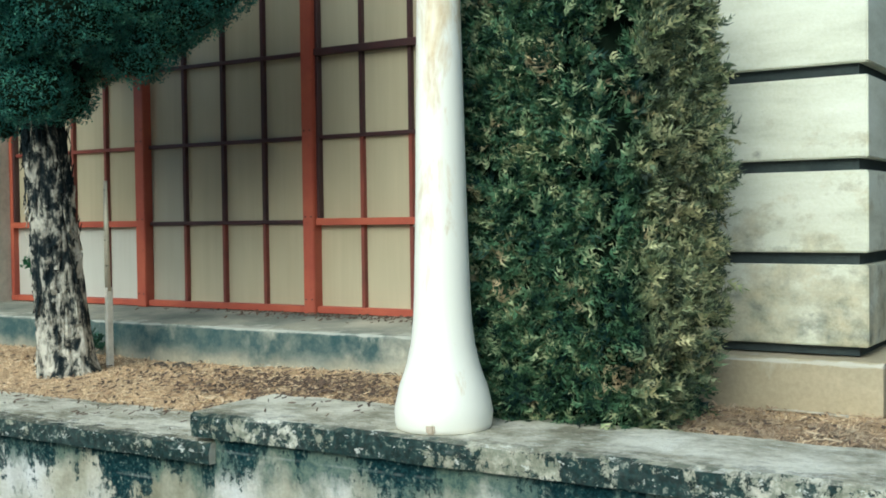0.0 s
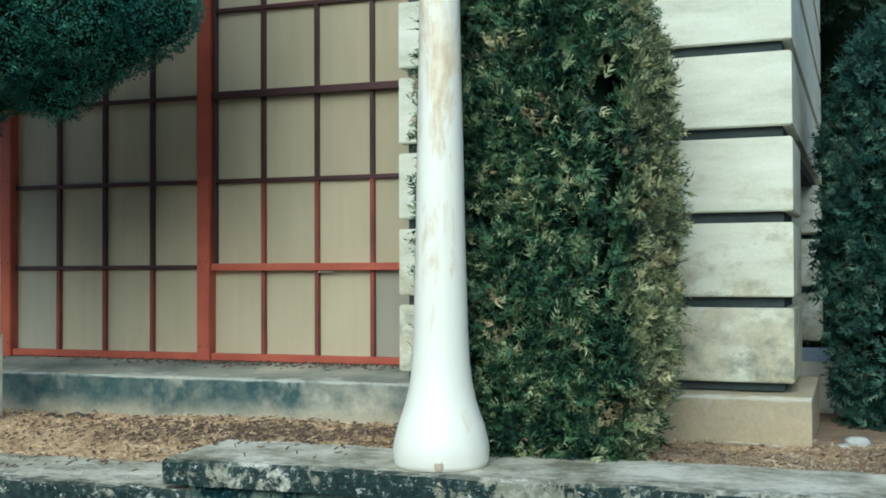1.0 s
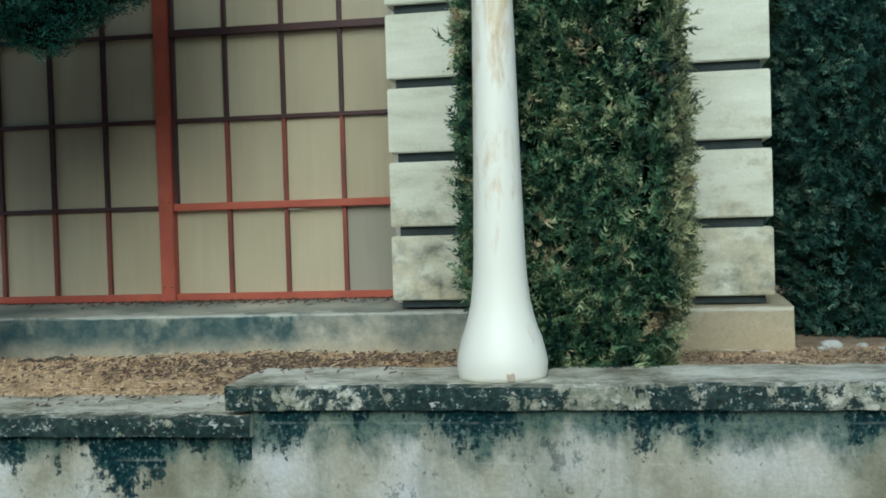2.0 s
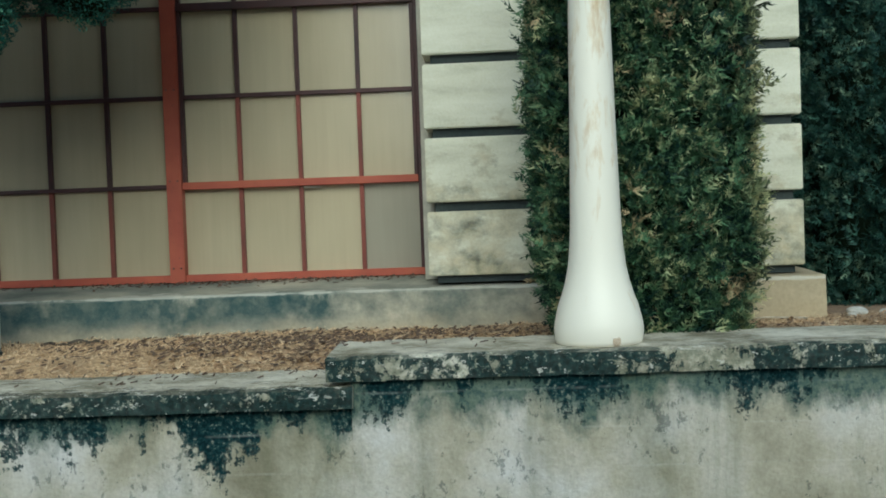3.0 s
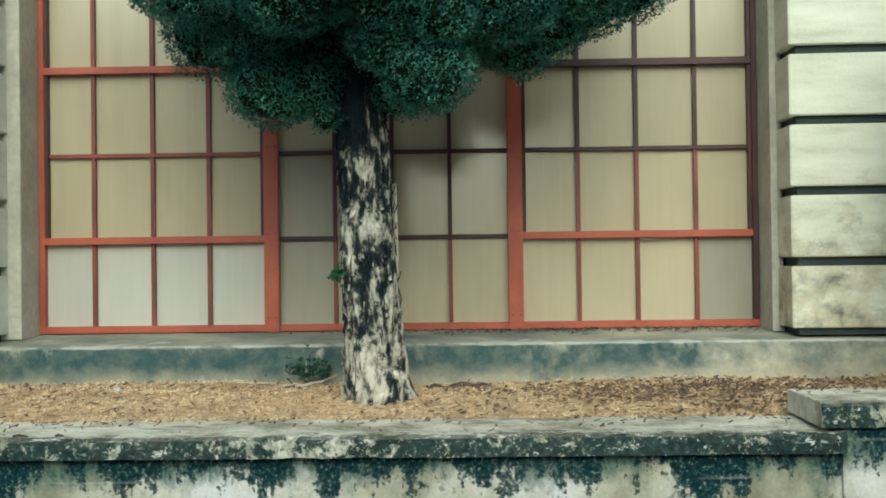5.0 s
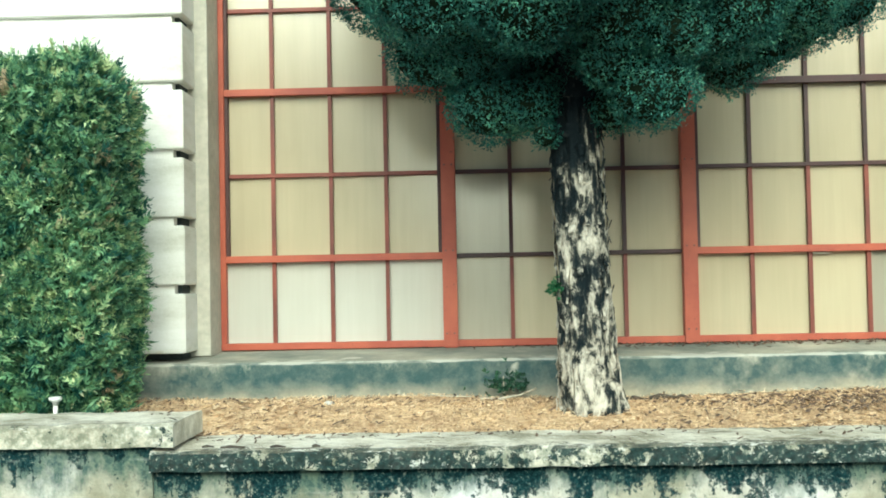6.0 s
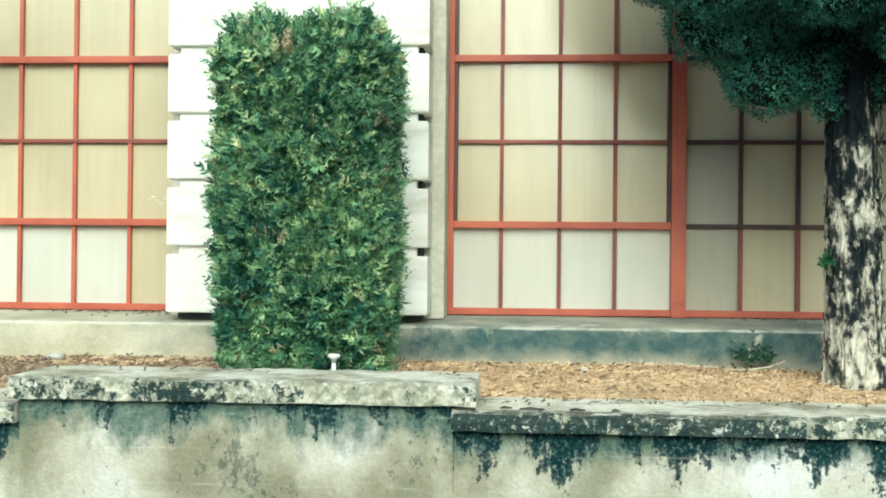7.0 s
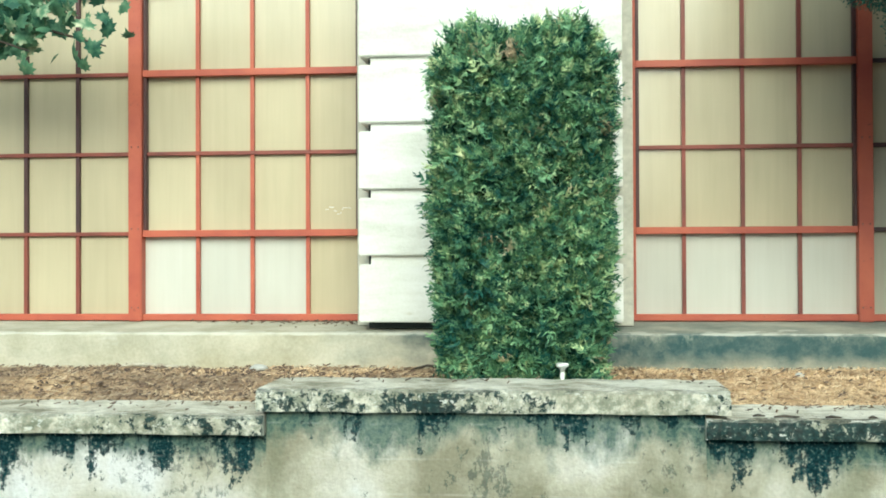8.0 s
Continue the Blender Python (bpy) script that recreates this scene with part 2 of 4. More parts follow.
def pane_glass(name, low, high):
    """Obscured glass, whitened from behind, with a soft sheen and dust."""
    n = Nodes(name)
    cloud = n.noise(1.6, 3, 0.5, n.coords(1, 1, 0.6))
    tone = n.ramp(cloud, (0.3, low), (0.7, high))
    vary = n.math("MULTIPLY_ADD", n.info.outputs["Random"], 0.10, 0.95)
    tone = n.mix(1.0, tone, n.mix(1.0, (1, 1, 1), vary, "MULTIPLY"), "MULTIPLY")
    dust = n.noise(30, 4, 0.7, n.coords(1, 1, 0.3))
    n.bump(n.noise(14, 2), 0.05, 0.002)
    streak = n.noise(26, 4, 0.6, n.coords(1, 1, 0.05))
    tone = n.mix(0.10, tone, n.ramp(streak, (0.3, 0.3), (0.7, 0.7)), "OVERLAY")
    return n.done(tone, n.math("MULTIPLY_ADD", dust, 0.06, 0.15), Specular_IOR_Level=0.8, Coat_Weight=0.4, Coat_Roughness=0.20)


def post_paint():
    """White enamel with rust bleeding through in upright streaks."""
    n = Nodes("white_post_paint")
    rust = n.noise(5.5, 6, 0.7, n.coords(2.2, 2.2, 0.55), 0.5)
    up = n.math("MULTIPLY_ADD", n.xyz()[2], 0.17, -0.30)
    mask = n.ramp(n.math("ADD", rust, up), (0.51, 0.0), (0.60, 0.40), (0.72, 0.8))
    tone = n.mix(mask, (0.94, 0.895, 0.775), n.ramp(n.noise(20, 4), (0.35, (0.56, 0.36, 0.14)), (0.7, (0.78, 0.62, 0.35))))
    n.bump(n.math("ADD", rust, n.noise(70, 2)), 0.15, 0.003)
    return n.done(tone, 0.42)


def bark_material():
    """Shaggy two-tone bark: cream strips over near-black furrows, darkened upward for the crown's shade."""
    n = Nodes("shaggy_bark")
    strips = n.noise(5.2, 5, 0.68, n.coords(1.7, 1.7, 0.75), 1.0)
    spots = n.noise(17, 5, 0.7, n.coords(1, 1, 0.62), 0.3)
    v = n.math("ADD", n.math("MULTIPLY", strips, 0.56), n.math("MULTIPLY", spots, 0.44))
    # upper trunk painted darker, as shaded by the crown
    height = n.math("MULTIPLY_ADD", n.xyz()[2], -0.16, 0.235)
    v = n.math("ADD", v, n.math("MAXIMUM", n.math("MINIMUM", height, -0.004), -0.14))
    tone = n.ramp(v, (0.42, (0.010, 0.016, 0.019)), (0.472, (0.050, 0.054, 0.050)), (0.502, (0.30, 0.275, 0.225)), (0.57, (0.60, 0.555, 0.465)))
    n.bump(n.math("MULTIPLY", v, 3.0), 0.8, 0.02)
    return n.done(tone, 0.9, Specular_IOR_Level=0.12)


def leaf_material(name, dark, mid, light, dead=None, dead_at=0.62, scale=3.0, bleach_light_x=None):
    n = Nodes(name)
    island = n.pos.outputs["Random Per Island"]
    patch = n.noise(scale, 3, 0.6)
    clump = n.noise(scale * 4.5, 2, 0.5)
    v = n.math("ADD", n.math("MULTIPLY", island, 0.50), n.math("MULTIPLY_ADD", patch, 0.7, -0.32))
    v = n.math("ADD", v, n.math("MULTIPLY_ADD", clump, 0.9, -0.30))
    tone = n.ramp(v, (0.20, dark), (0.55, mid), (0.88, light))
    if dead:
        m = n.math("ADD", n.noise(4.5, 3, 0.6), n.math("MULTIPLY_ADD", island, 0.22, -0.11))
        tone = n.mix(n.ramp(m, (dead_at, 0.0), (dead_at + 0.08, 0.85)), tone, dead)
    if bleach_light_x is not None:
        # paler tips past this x: bleached growth plus side light painted in
        side = n.math("MULTIPLY_ADD", n.math("SUBTRACT", n.xyz()[0], bleach_light_x), 9.0, n.math("MULTIPLY_ADD", n.noise(6.0, 3), 2.4, -1.2))
        side = n.math("MULTIPLY", n.ramp(side, (0.0, 0.0), (0.8, 1.0)), n.ramp(island, (0.25, 0.15), (0.75, 0.85)))
        tone = n.mix(side, tone, n.ramp(clump, (0.35, (0.24, 0.28, 0.13)), (0.6, (0.70, 0.65, 0.36))))
    mat = n.done(tone, 0.55, Specular_IOR_Level=0.3)
    trans = n.tree.nodes.new("ShaderNodeBsdfTranslucent")
    n.put(trans.inputs["Color"], tone)
    add = n.tree.nodes.new("ShaderNodeMixShader")
    add.inputs[0].default_value = 0.22
    n.tree.links.new(n.bsdf.outputs[0], add.inputs[1])
    n.tree.links.new(trans.outputs[0], add.inputs[2])
    n.tree.links.new(add.outputs[0], n.out.inputs[0])
    return mat


def soil_material():
    n = Nodes("needle_littered_soil")
    grain = n.noise(45, 5, 0.7, n.coords(0.6, 1, 1))
    tone = n.ramp(grain, (0.3, (0.10, 0.068, 0.046)), (0.46, (0.57, 0.385, 0.215)), (0.66, (0.82, 0.62, 0.38)))
    far = n.math("MULTIPLY", n.math("ABSOLUTE", n.math("ADD", n.xyz()[0], 5.4)), 0.05)
    big = n.ramp(n.math("ADD", n.noise(1.6, 5, 0.65), far), (0.60, 0.0), (0.78, 0.65))
    tone = n.mix(n.ramp(n.noise(4.5, 4, 0.65), (0.42, 0.55), (0.58, 0.0)), tone, n.mix(0.6, tone, (0.30, 0.18, 0.10)))
    tone = n.mix(big, tone, (0.12, 0.085, 0.07))
    n.bump(grain, 0.8, 0.02)
    return n.done(tone, 0.95)


def plain(name, c0, c1, scale=8.0, rough=0.7, bump=0.2):
    n = Nodes(name)
    v = n.noise(scale, 5, 0.6)
    fine = n.noise(scale * 9, 3, 0.6)
    n.bump(fine, bump, 0.006)
    return n.done(n.mix(0.25, n.ramp(v, (0.3, c0), (0.7, c1)), n.ramp(fine, (0.3, 0.25), (0.7, 0.75)), "OVERLAY"), rough)


def stake_wood():
    """Peeled pale pole with dark knots and grey weathering."""
    n = Nodes("peeled_pale_stake")
    tone = n.ramp(n.noise(9, 5, 0.65, n.coords(3, 3, 0.6)), (0.35, (0.42, 0.38, 0.29)), (0.6, (0.72, 0.65, 0.50)))
    knots = n.ramp(n.noise(9, 4, 0.7, n.coords(1, 1, 1.6)), (0.60, 0.0), (0.66, 0.85))
    n.bump(n.noise(60, 3, 0.6, n.coords(1, 1, 0.2)), 0.3, 0.003)
    return n.done(n.mix(knots, tone, (0.045, 0.042, 0.038)), 0.85)


def chip_material():
    n = Nodes("bark_chips")
    tone = n.ramp(n.pos.outputs["Random Per Island"], (0.0, (0.06, 0.042, 0.03)), (0.11, (0.34, 0.215, 0.12)), (0.42, (0.68, 0.47, 0.275)), (1.0, (0.88, 0.71, 0.475)))
    far = n.math("MULTIPLY", n.math("ABSOLUTE", n.math("ADD", n.xyz()[0], 5.4)), 0.05)
    dark = n.ramp(n.math("ADD", n.noise(2.6, 5, 0.7), far), (0.62, 0.0), (0.74, 0.7))
    tone = n.mix(n.ramp(n.noise(4.5, 4, 0.65), (0.42, 0.60), (0.58, 0.0)), tone, n.mix(0.6, tone, (0.30, 0.18, 0.10)))
    return n.done(n.mix(dark, tone, n.mix(0.7, tone, (0.07, 0.05, 0.045))), 0.9)


M_WALL_LOW = concrete_wall("stained_concrete_low", 0.56, 0.10, 0.15)
M_WALL_HIGH = concrete_wall("stained_concrete_high", 0.66, 0.04, 0.20)
M_COPING = coping_concrete("coping_concrete", 1.0, 0.75)
M_COPING_PALE = coping_concrete("paler_coping_concrete", 0.30, 0.42)
M_COPING_MOSSY = coping_concrete("mossy_coping_concrete", 0.78, 0.40)
M_PLINTH = plinth_concrete()
M_PIER = pier_concrete("pilaster_concrete", 0.72)
M_PIER_GRIMY = pier_concrete("grimy_pilaster_concrete", 1.06, 1.0, 0.88)
# near-black joint colour holds the shade inside the pilaster grooves
M_JOINT = plain("shaded_recess_joint", (0.024, 0.034, 0.036), (0.050, 0.062, 0.060), 6, 0.9)
M_RED = red_paint("red_window_paint", (0.44, 0.104, 0.055), (0.32, 0.060, 0.038))
# dull maroon with shade mixed in, for dark bars and those under the crown
M_MAROON = red_paint("dull_shaded_maroon", (0.075, 0.026, 0.025), (0.034, 0.016, 0.017))
M_DULLRED = red_paint("faded_dark_red_paint", (0.24, 0.055, 0.036), (0.13, 0.034, 0.026))
M_PANE = pane_glass("obscured_glass", (0.465, 0.398, 0.268), (0.555, 0.482, 0.330))
M_PANE_PALE = pane_glass("whitened_glass", (0.515, 0.492, 0.425), (0.605, 0.582, 0.515))
M_PANE_DARK = pane_glass("replaced_grey_glass", (0.36, 0.33, 0.26), (0.43, 0.395, 0.31))
M_POST = post_paint()
M_BARK = bark_material()
M_LEAF = leaf_material("arborvitae_green", (0.007, 0.030, 0.024), (0.112, 0.220, 0.108), (0.72, 0.71, 0.40), (0.56, 0.42, 0.25), 0.655, bleach_light_x=-1.60)
M_LEAF_LIGHT = leaf_material("arborvitae_light_green", (0.022, 0.095, 0.070), (0.21, 0.39, 0.195), (0.72, 0.78, 0.42), (0.56, 0.41, 0.28), 0.665)
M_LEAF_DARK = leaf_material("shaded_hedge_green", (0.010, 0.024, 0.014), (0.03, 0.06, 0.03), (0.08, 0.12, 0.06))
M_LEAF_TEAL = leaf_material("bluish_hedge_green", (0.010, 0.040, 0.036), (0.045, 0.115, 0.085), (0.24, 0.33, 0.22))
# near-black, in place of the shade deep inside the foliage
M_INNER = plain("foliage_shade_core", (0.008, 0.016, 0.010), (0.016, 0.026, 0.015), 14, 1.0)
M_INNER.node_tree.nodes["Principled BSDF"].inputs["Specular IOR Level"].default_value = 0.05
M_CROWN = leaf_material("cypress_green", (0.018, 0.090, 0.076), (0.052, 0.190, 0.145), (0.16, 0.38, 0.23), None, 0.6, 2.0)
M_MAPLE = leaf_material("maple_leaf_green", (0.03, 0.10, 0.065), (0.14, 0.27, 0.15), (0.66, 0.66, 0.45), None, 0.6, 5.0)
M_SOIL = soil_material()
M_CHIPS = chip_material()
M_CRUMBS = plain("dark_bark_crumbs", (0.030, 0.022, 0.018), (0.19, 0.12, 0.08), 40, 0.95)
M_STAKE = stake_wood()
M_PLASTIC = plain("aged_white_plastic", (0.62, 0.62, 0.58), (0.74, 0.74, 0.70), 12, 0.5, 0.05)
M_STONE = plain("pale_stone", (0.36, 0.35, 0.31), (0.60, 0.58, 0.54), 14, 0.85)
M_TWIG = plain("bleached_twig", (0.30, 0.25, 0.18), (0.60, 0.55, 0.45), 22, 0.85)
M_DARKBARK = plain("dark_fallen_bark", (0.03, 0.025, 0.02), (0.10, 0.08, 0.06), 22, 0.9)
M_ASPHALT = plain("asphalt", (0.04, 0.04, 0.042), (0.065, 0.065, 0.065), 6, 0.9)
M_UNSEEN_WALL = plain("unseen_wall_render", (0.060, 0.062, 0.055), (0.095, 0.093, 0.082), 2, 0.85)
M_RENDER = plain("grey_render", (0.36, 0.36, 0.33), (0.48, 0.47, 0.43), 2, 0.85)
M_JAMB = plain("greyed_jamb_concrete", (0.40, 0.38, 0.31), (0.56, 0.53, 0.45), 3, 0.85)
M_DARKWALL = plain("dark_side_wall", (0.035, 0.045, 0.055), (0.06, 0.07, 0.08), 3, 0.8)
M_STEEL = plain("bolt_steel", (0.10, 0.05, 0.04), (0.20, 0.08, 0.06), 30, 0.6)


# ---------------------------------------------------------------- mesh helpers
def link(name, mesh, material, parent=None, label=""):
    mesh.materials.clear()
    mesh.materials.append(material)
    ob = new(name, mesh)
    if parent is not None:
        ob.parent = parent
    if label:
        ob["label"] = label
    return ob


def part(name, bm, material, parent=None, label="", smooth=False):
    mesh = bpy.data.meshes.new(name)
    bmesh.ops.recalc_face_normals(bm, faces=bm.faces)
    bm.to_mesh(mesh)
    bm.free()
    if smooth:
        mesh.shade_smooth()
    return link(name, mesh, material, parent, label)


def from_arrays(name, verts, faces, material, parent=None, label="", smooth=False):
    mesh = bpy.data.meshes.new(name)
    mesh.from_pydata(np.asarray(verts, dtype=float).tolist(), [], faces.tolist() if isinstance(faces, np.ndarray) else faces)
    mesh.update()
    if smooth:
        mesh.shade_smooth()
    return link(name, mesh, material, parent, label)


def empty(name, x=0.0, y=0.0, z=0.0):
    ob = new(name)
    ob.empty_display_size = 0.1
    ob.location = (x, y, z)
    return ob


def box_bm(x0, x1, y0, y1, z0, z1, bevel=0.0, segments=1):
    bm = bmesh.new()
    bmesh.ops.create_cube(bm, size=1.0)
    for v in bm.verts:
        v.co = Vector(((x0, x1)[v.co.x > 0], (y0, y1)[v.co.y > 0], (z0, z1)[v.co.z > 0]))
    if bevel:
        bmesh.ops.bevel(bm, geom=bm.edges[:], offset=bevel, segments=segments, affect="EDGES")
    return bm


def worn_bar(x0, x1, section, step=0.06, chip=0.008, seed=0.0, rise=None):
    """A long block along x with the given (y, z) outline, its edges chipped and uneven."""
    bm = bmesh.new()
    count = max(2, int((x1 - x0) / step))
    rings = []
    for i in range(count + 1):
        x = x0 + (x1 - x0) * i / count
        ring = []
        for k, (y, z) in enumerate(section):
            a = noise.noise(Vector((x * 6.0 + seed, k * 3.7, seed))) + 0.6 * noise.noise(Vector((x * 19.0 + seed, k * 5.1, seed + 9)))
            b = noise.noise(Vector((x * 7.0 + seed, k * 2.3 + 50, seed))) + 0.6 * noise.noise(Vector((x * 21.0 + seed, k * 4.1 + 50, seed + 4)))
            end = 0.010 * noise.noise(Vector((k * 9.1, seed, i))) if i in (0, count) else 0.0
            ring.append(bm.verts.new((x + end, y + a * chip, z + b * chip * 0.7)))
        rings.append(ring)
    m = len(section)
    for r0, r1 in zip(rings, rings[1:]):
        for k in range(m):
            bm.faces.new((r0[k], r0[(k + 1) % m], r1[(k + 1) % m], r1[k]))
    bm.faces.new(rings[0])
    bm.faces.new(rings[-1][::-1])
    return bm


def tube_bm(points, radii, sides=8):
    """A tapering round rod through the points."""
    bm = bmesh.new()
    rings = []
    pts = [Vector(p) for p in points]
    for i, p in enumerate(pts):
        d = (pts[min(i + 1, len(pts) - 1)] - pts[max(i - 1, 0)]).normalized()
        a = d.orthogonal().normalized()
        b = d.cross(a)
        rings.append([bm.verts.new(p + (a * math.cos(q) + b * math.sin(q)) * radii[i]) for q in (2 * math.pi * k / sides for k in range(sides))])
    for r0, r1 in zip(rings, rings[1:]):
        for k in range(sides):
            bm.faces.new((r0[k], r0[(k + 1) % sides], r1[(k + 1) % sides], r1[k]))
    bm.faces.new(rings[0][::-1])
    bm.faces.new(rings[-1])
    return bm


def lathe_bm(profile, sides=48, cx=0.0, cy=0.0):
    bm = bmesh.new()
    rings = [[bm.verts.new((cx + r * math.cos(2 * math.pi * k / sides), cy + r * math.sin(2 * math.pi * k / sides), z)) for k in range(sides)] for r, z in profile]
    for r0, r1 in zip(rings, rings[1:]):
        for k in range(sides):
            bm.faces.new((r0[k], r0[(k + 1) % sides], r1[(k + 1) % sides], r1[k]))
    bm.faces.new(rings[0][::-1])
    bm.faces.new(rings[-1])
    return bm


def unit(v):
    return v / np.maximum(np.linalg.norm(v, axis=1, keepdims=True), 1e-9)


def leaflets(rng, base, out, per, length, width, spread, lift=0.35, jitter=0.5):
    """Small kite-shaped leaflets in flat sprays: base points, outward directions."""
    n = len(base)
    up = np.array([0.0, 0.0, 1.0])
    d = unit(out * 0.8 + up * lift + rng.normal(0, jitter, (n, 3)))
    side = unit(np.cross(d, rng.normal(0, 1, (n, 3))))
    verts, faces = [], []
    for k in range(per):
        ang = spread * ((k + 0.5) / per * 2 - 1) + rng.normal(0, 0.15, n)
        dirk = d * np.cos(ang)[:, None] + side * np.sin(ang)[:, None]
        nor = unit(np.cross(dirk, side + rng.normal(0, 0.5, (n, 3))))
        wid = unit(np.cross(nor, dirk))
        ln = length * rng.uniform(0.6, 1.25, n)[:, None]
        wd = width * rng.uniform(0.7, 1.3, n)[:, None]
        root = base + d * (length * 0.25) * rng.uniform(-0.3, 0.6, n)[:, None]
        curl = nor * ln * 0.18
        verts.append(np.stack([root, root + dirk * ln * 0.5 + wid * wd * 0.5 + curl, root + dirk * ln, root + dirk * ln * 0.5 - wid * wd * 0.5 + curl], axis=1).reshape(-1, 3))
    verts = np.concatenate(verts)
    faces = np.arange(len(verts)).reshape(-1, 4)
    return verts, faces


def scales(rng, base, out, per, length, width):
    """Short scaly tips that lie close over a rounded clump, leaning outward."""
    verts = []
    n = len(base)
    for _ in range(per):
        nor = unit(out + rng.normal(0, 0.45, (n, 3)))
        t = unit(np.cross(nor, rng.normal(0, 1, (n, 3))))
        t = unit(t + nor * rng.uniform(0.1, 0.9, (n, 1)) + np.array([0.0, 0.0, 0.25]))
        w = unit(np.cross(nor, t))
        ln = length * rng.uniform(0.6, 1.4, (n, 1))
        wd = width * rng.uniform(0.6, 1.3, (n, 1)) * 0.5
        root = base + rng.normal(0, length * 0.5, (n, 3))
        verts.append(np.stack([root, root + t * ln * 0.55 + w * wd, root + t * ln, root + t * ln * 0.55 - w * wd], axis=1).reshape(-1, 3))
    verts = np.concatenate(verts)
    return verts, np.arange(len(verts)).reshape(-1, 4)


def sprays_of(rng, base, out, length, lift=0.4, jitter=0.5, fat=0.16):
    """Flat scaly sprays: a stem with paired leaflets, each spray in one piece."""
    n = len(base)
    d = unit(out * 0.8 + np.array([0.0, 0.0, lift]) + rng.normal(0, jitter, (n, 3)))
    side = unit(np.cross(d, rng.normal(0, 1, (n, 3))))
    nor = unit(np.cross(d, side))
    ln = length * rng.uniform(0.6, 1.3, n)[:, None]
    droop = rng.uniform(-0.25, 0.55, n)[:, None]
    axis = []
    for i in range(4):
        q = i / 4
        axis.append(base + d * ln * q + nor * ln * droop * q * q)
    cols, faces = list(axis), []
    for i in range(4):
        for sgn in ((1.0, -1.0) if i < 3 else (0.0,)):
            ang = (0.62 - 0.08 * i) + rng.normal(0, 0.16, n)[:, None]
            dk = d * np.cos(ang) + side * np.sin(ang) * sgn + nor * rng.normal(0.0, 0.16, n)[:, None] if sgn else d + nor * droop * 1.2
            wk = unit(np.cross(dk, nor))
            lk = ln * (0.60 - 0.09 * i) * rng.uniform(0.6, 1.2, n)[:, None]
            curl = nor * lk * (droop * 0.9 + rng.normal(0, 0.12, n)[:, None])
            c = len(cols)
            cols += [axis[i] + dk * lk * 0.55 + wk * lk * fat, axis[i] + dk * lk + curl, axis[i] + dk * lk * 0.55 - wk * lk * fat]
            faces.append((i, c, c + 1, c + 2))
            if sgn:
                faces.append((i, i + 1, c if sgn < 0 else c + 2))
    m = len(cols)
    verts = np.stack(cols, axis=1).reshape(-1, 3)
    offs = np.arange(n) * m
    out_faces = []
    for f in faces:
        out_faces += (offs[:, None] + np.array(f)[None, :]).tolist()
    return verts, out_faces


# ---------------------------------------------------------------- ground and garden wall
bm = bmesh.new()
bmesh.ops.create_grid(bm, x_segments=24, y_segments=24, size=600)
tagged(part("ground", bm, M_ASPHALT), "dark asphalt street ground reaching the horizon", "ground", kind="structure")

WALL_Y = 3.305
garden_wall = tagged(empty("wall_garden", -4, WALL_Y, 0), "low stepped concrete retaining wall with algae streaks", "wall", kind="structure")
garden_wall.location = (0, 0, 0)
# x0, x1, wall top, face y
for x0, x1, top, y in ((-20.0, -8.905, 0.56, 3.312), (-8.905, -7.025, 0.66, 3.296), (-7.025, -3.185, 0.56, 3.312), (-3.185, 8.0, 0.66, 3.296)):
    part("wall_panel", worn_bar(x0, x1, [(y, -0.02), (y, top * 0.33), (y, top * 0.66), (y, top), (3.72, top), (3.72, -0.02)], 0.10, 0.004, x0), M_WALL_LOW if top < 0.6 else M_WALL_HIGH, garden_wall)


def coping(x0, x1, z0, z1, seed, label, mat=M_COPING):
    b = 0.012
    sec = [(3.262, z0), (3.258, z0 + (z1 - z0) * 0.5), (3.262, z1 - b), (3.262 + b * 1.3, z1), (3.5, z1 + 0.004), (3.76, z1 + 0.002), (3.775, z1 - b), (3.775, z0)]
    return part("coping", worn_bar(x0, x1, sec, 0.035, 0.0075, seed), mat, garden_wall, label)


coping(-20.0, -8.915, 0.557, 0.642, 1.3, "pale low coping with dark lichen on its face", M_COPING_PALE)
coping(-8.945, -6.925, 0.661, 0.757, 2.9, "raised coping crusted with lichen", M_COPING_PALE)
coping(-7.030, -3.180, 0.557, 0.642, 5.1, "low coping crusted black with lichen")
coping(-3.278, 8.0, 0.661, 0.757, 8.2, "raised coping, pale smooth top and mossy face", M_COPING_MOSSY)


def bed_height(x, y):
    low = 0.632 if (-7.0 < x < -3.2 or x < -8.93) else 0.70
    back = 0.705 + 0.02 * noise.noise(Vector((x * 0.7, y, 3)))
    f = min(1.0, max(0.0, (y - 3.7) / 0.55))
    f = f * f * (3 - 2 * f)
    bump = 0.012 * noise.noise(Vector((x * 3.1, y * 3.1, 0))) + 0.006 * noise.noise(Vector((x * 11, y * 11, 5)))
    return low + (back - low) * f + bump


XS = np.arange(-20, 14.01, 0.09)
YS = np.concatenate([np.arange(3.70, 5.0, 0.08), np.arange(5.0, 18.1, 1.0)])
grid = [(x, y, bed_height(x, y)) for y in YS for x in XS]
w = len(XS)
faces = [(j * w + i, j * w + i + 1, (j + 1) * w + i + 1, (j + 1) * w + i) for j in range(len(YS) - 1) for i in range(w - 1)]
tagged(from_arrays("planting_bed", grid, faces, M_SOIL, smooth=True), "narrow soil bed strewn with dry needles", "soil", kind="structure")

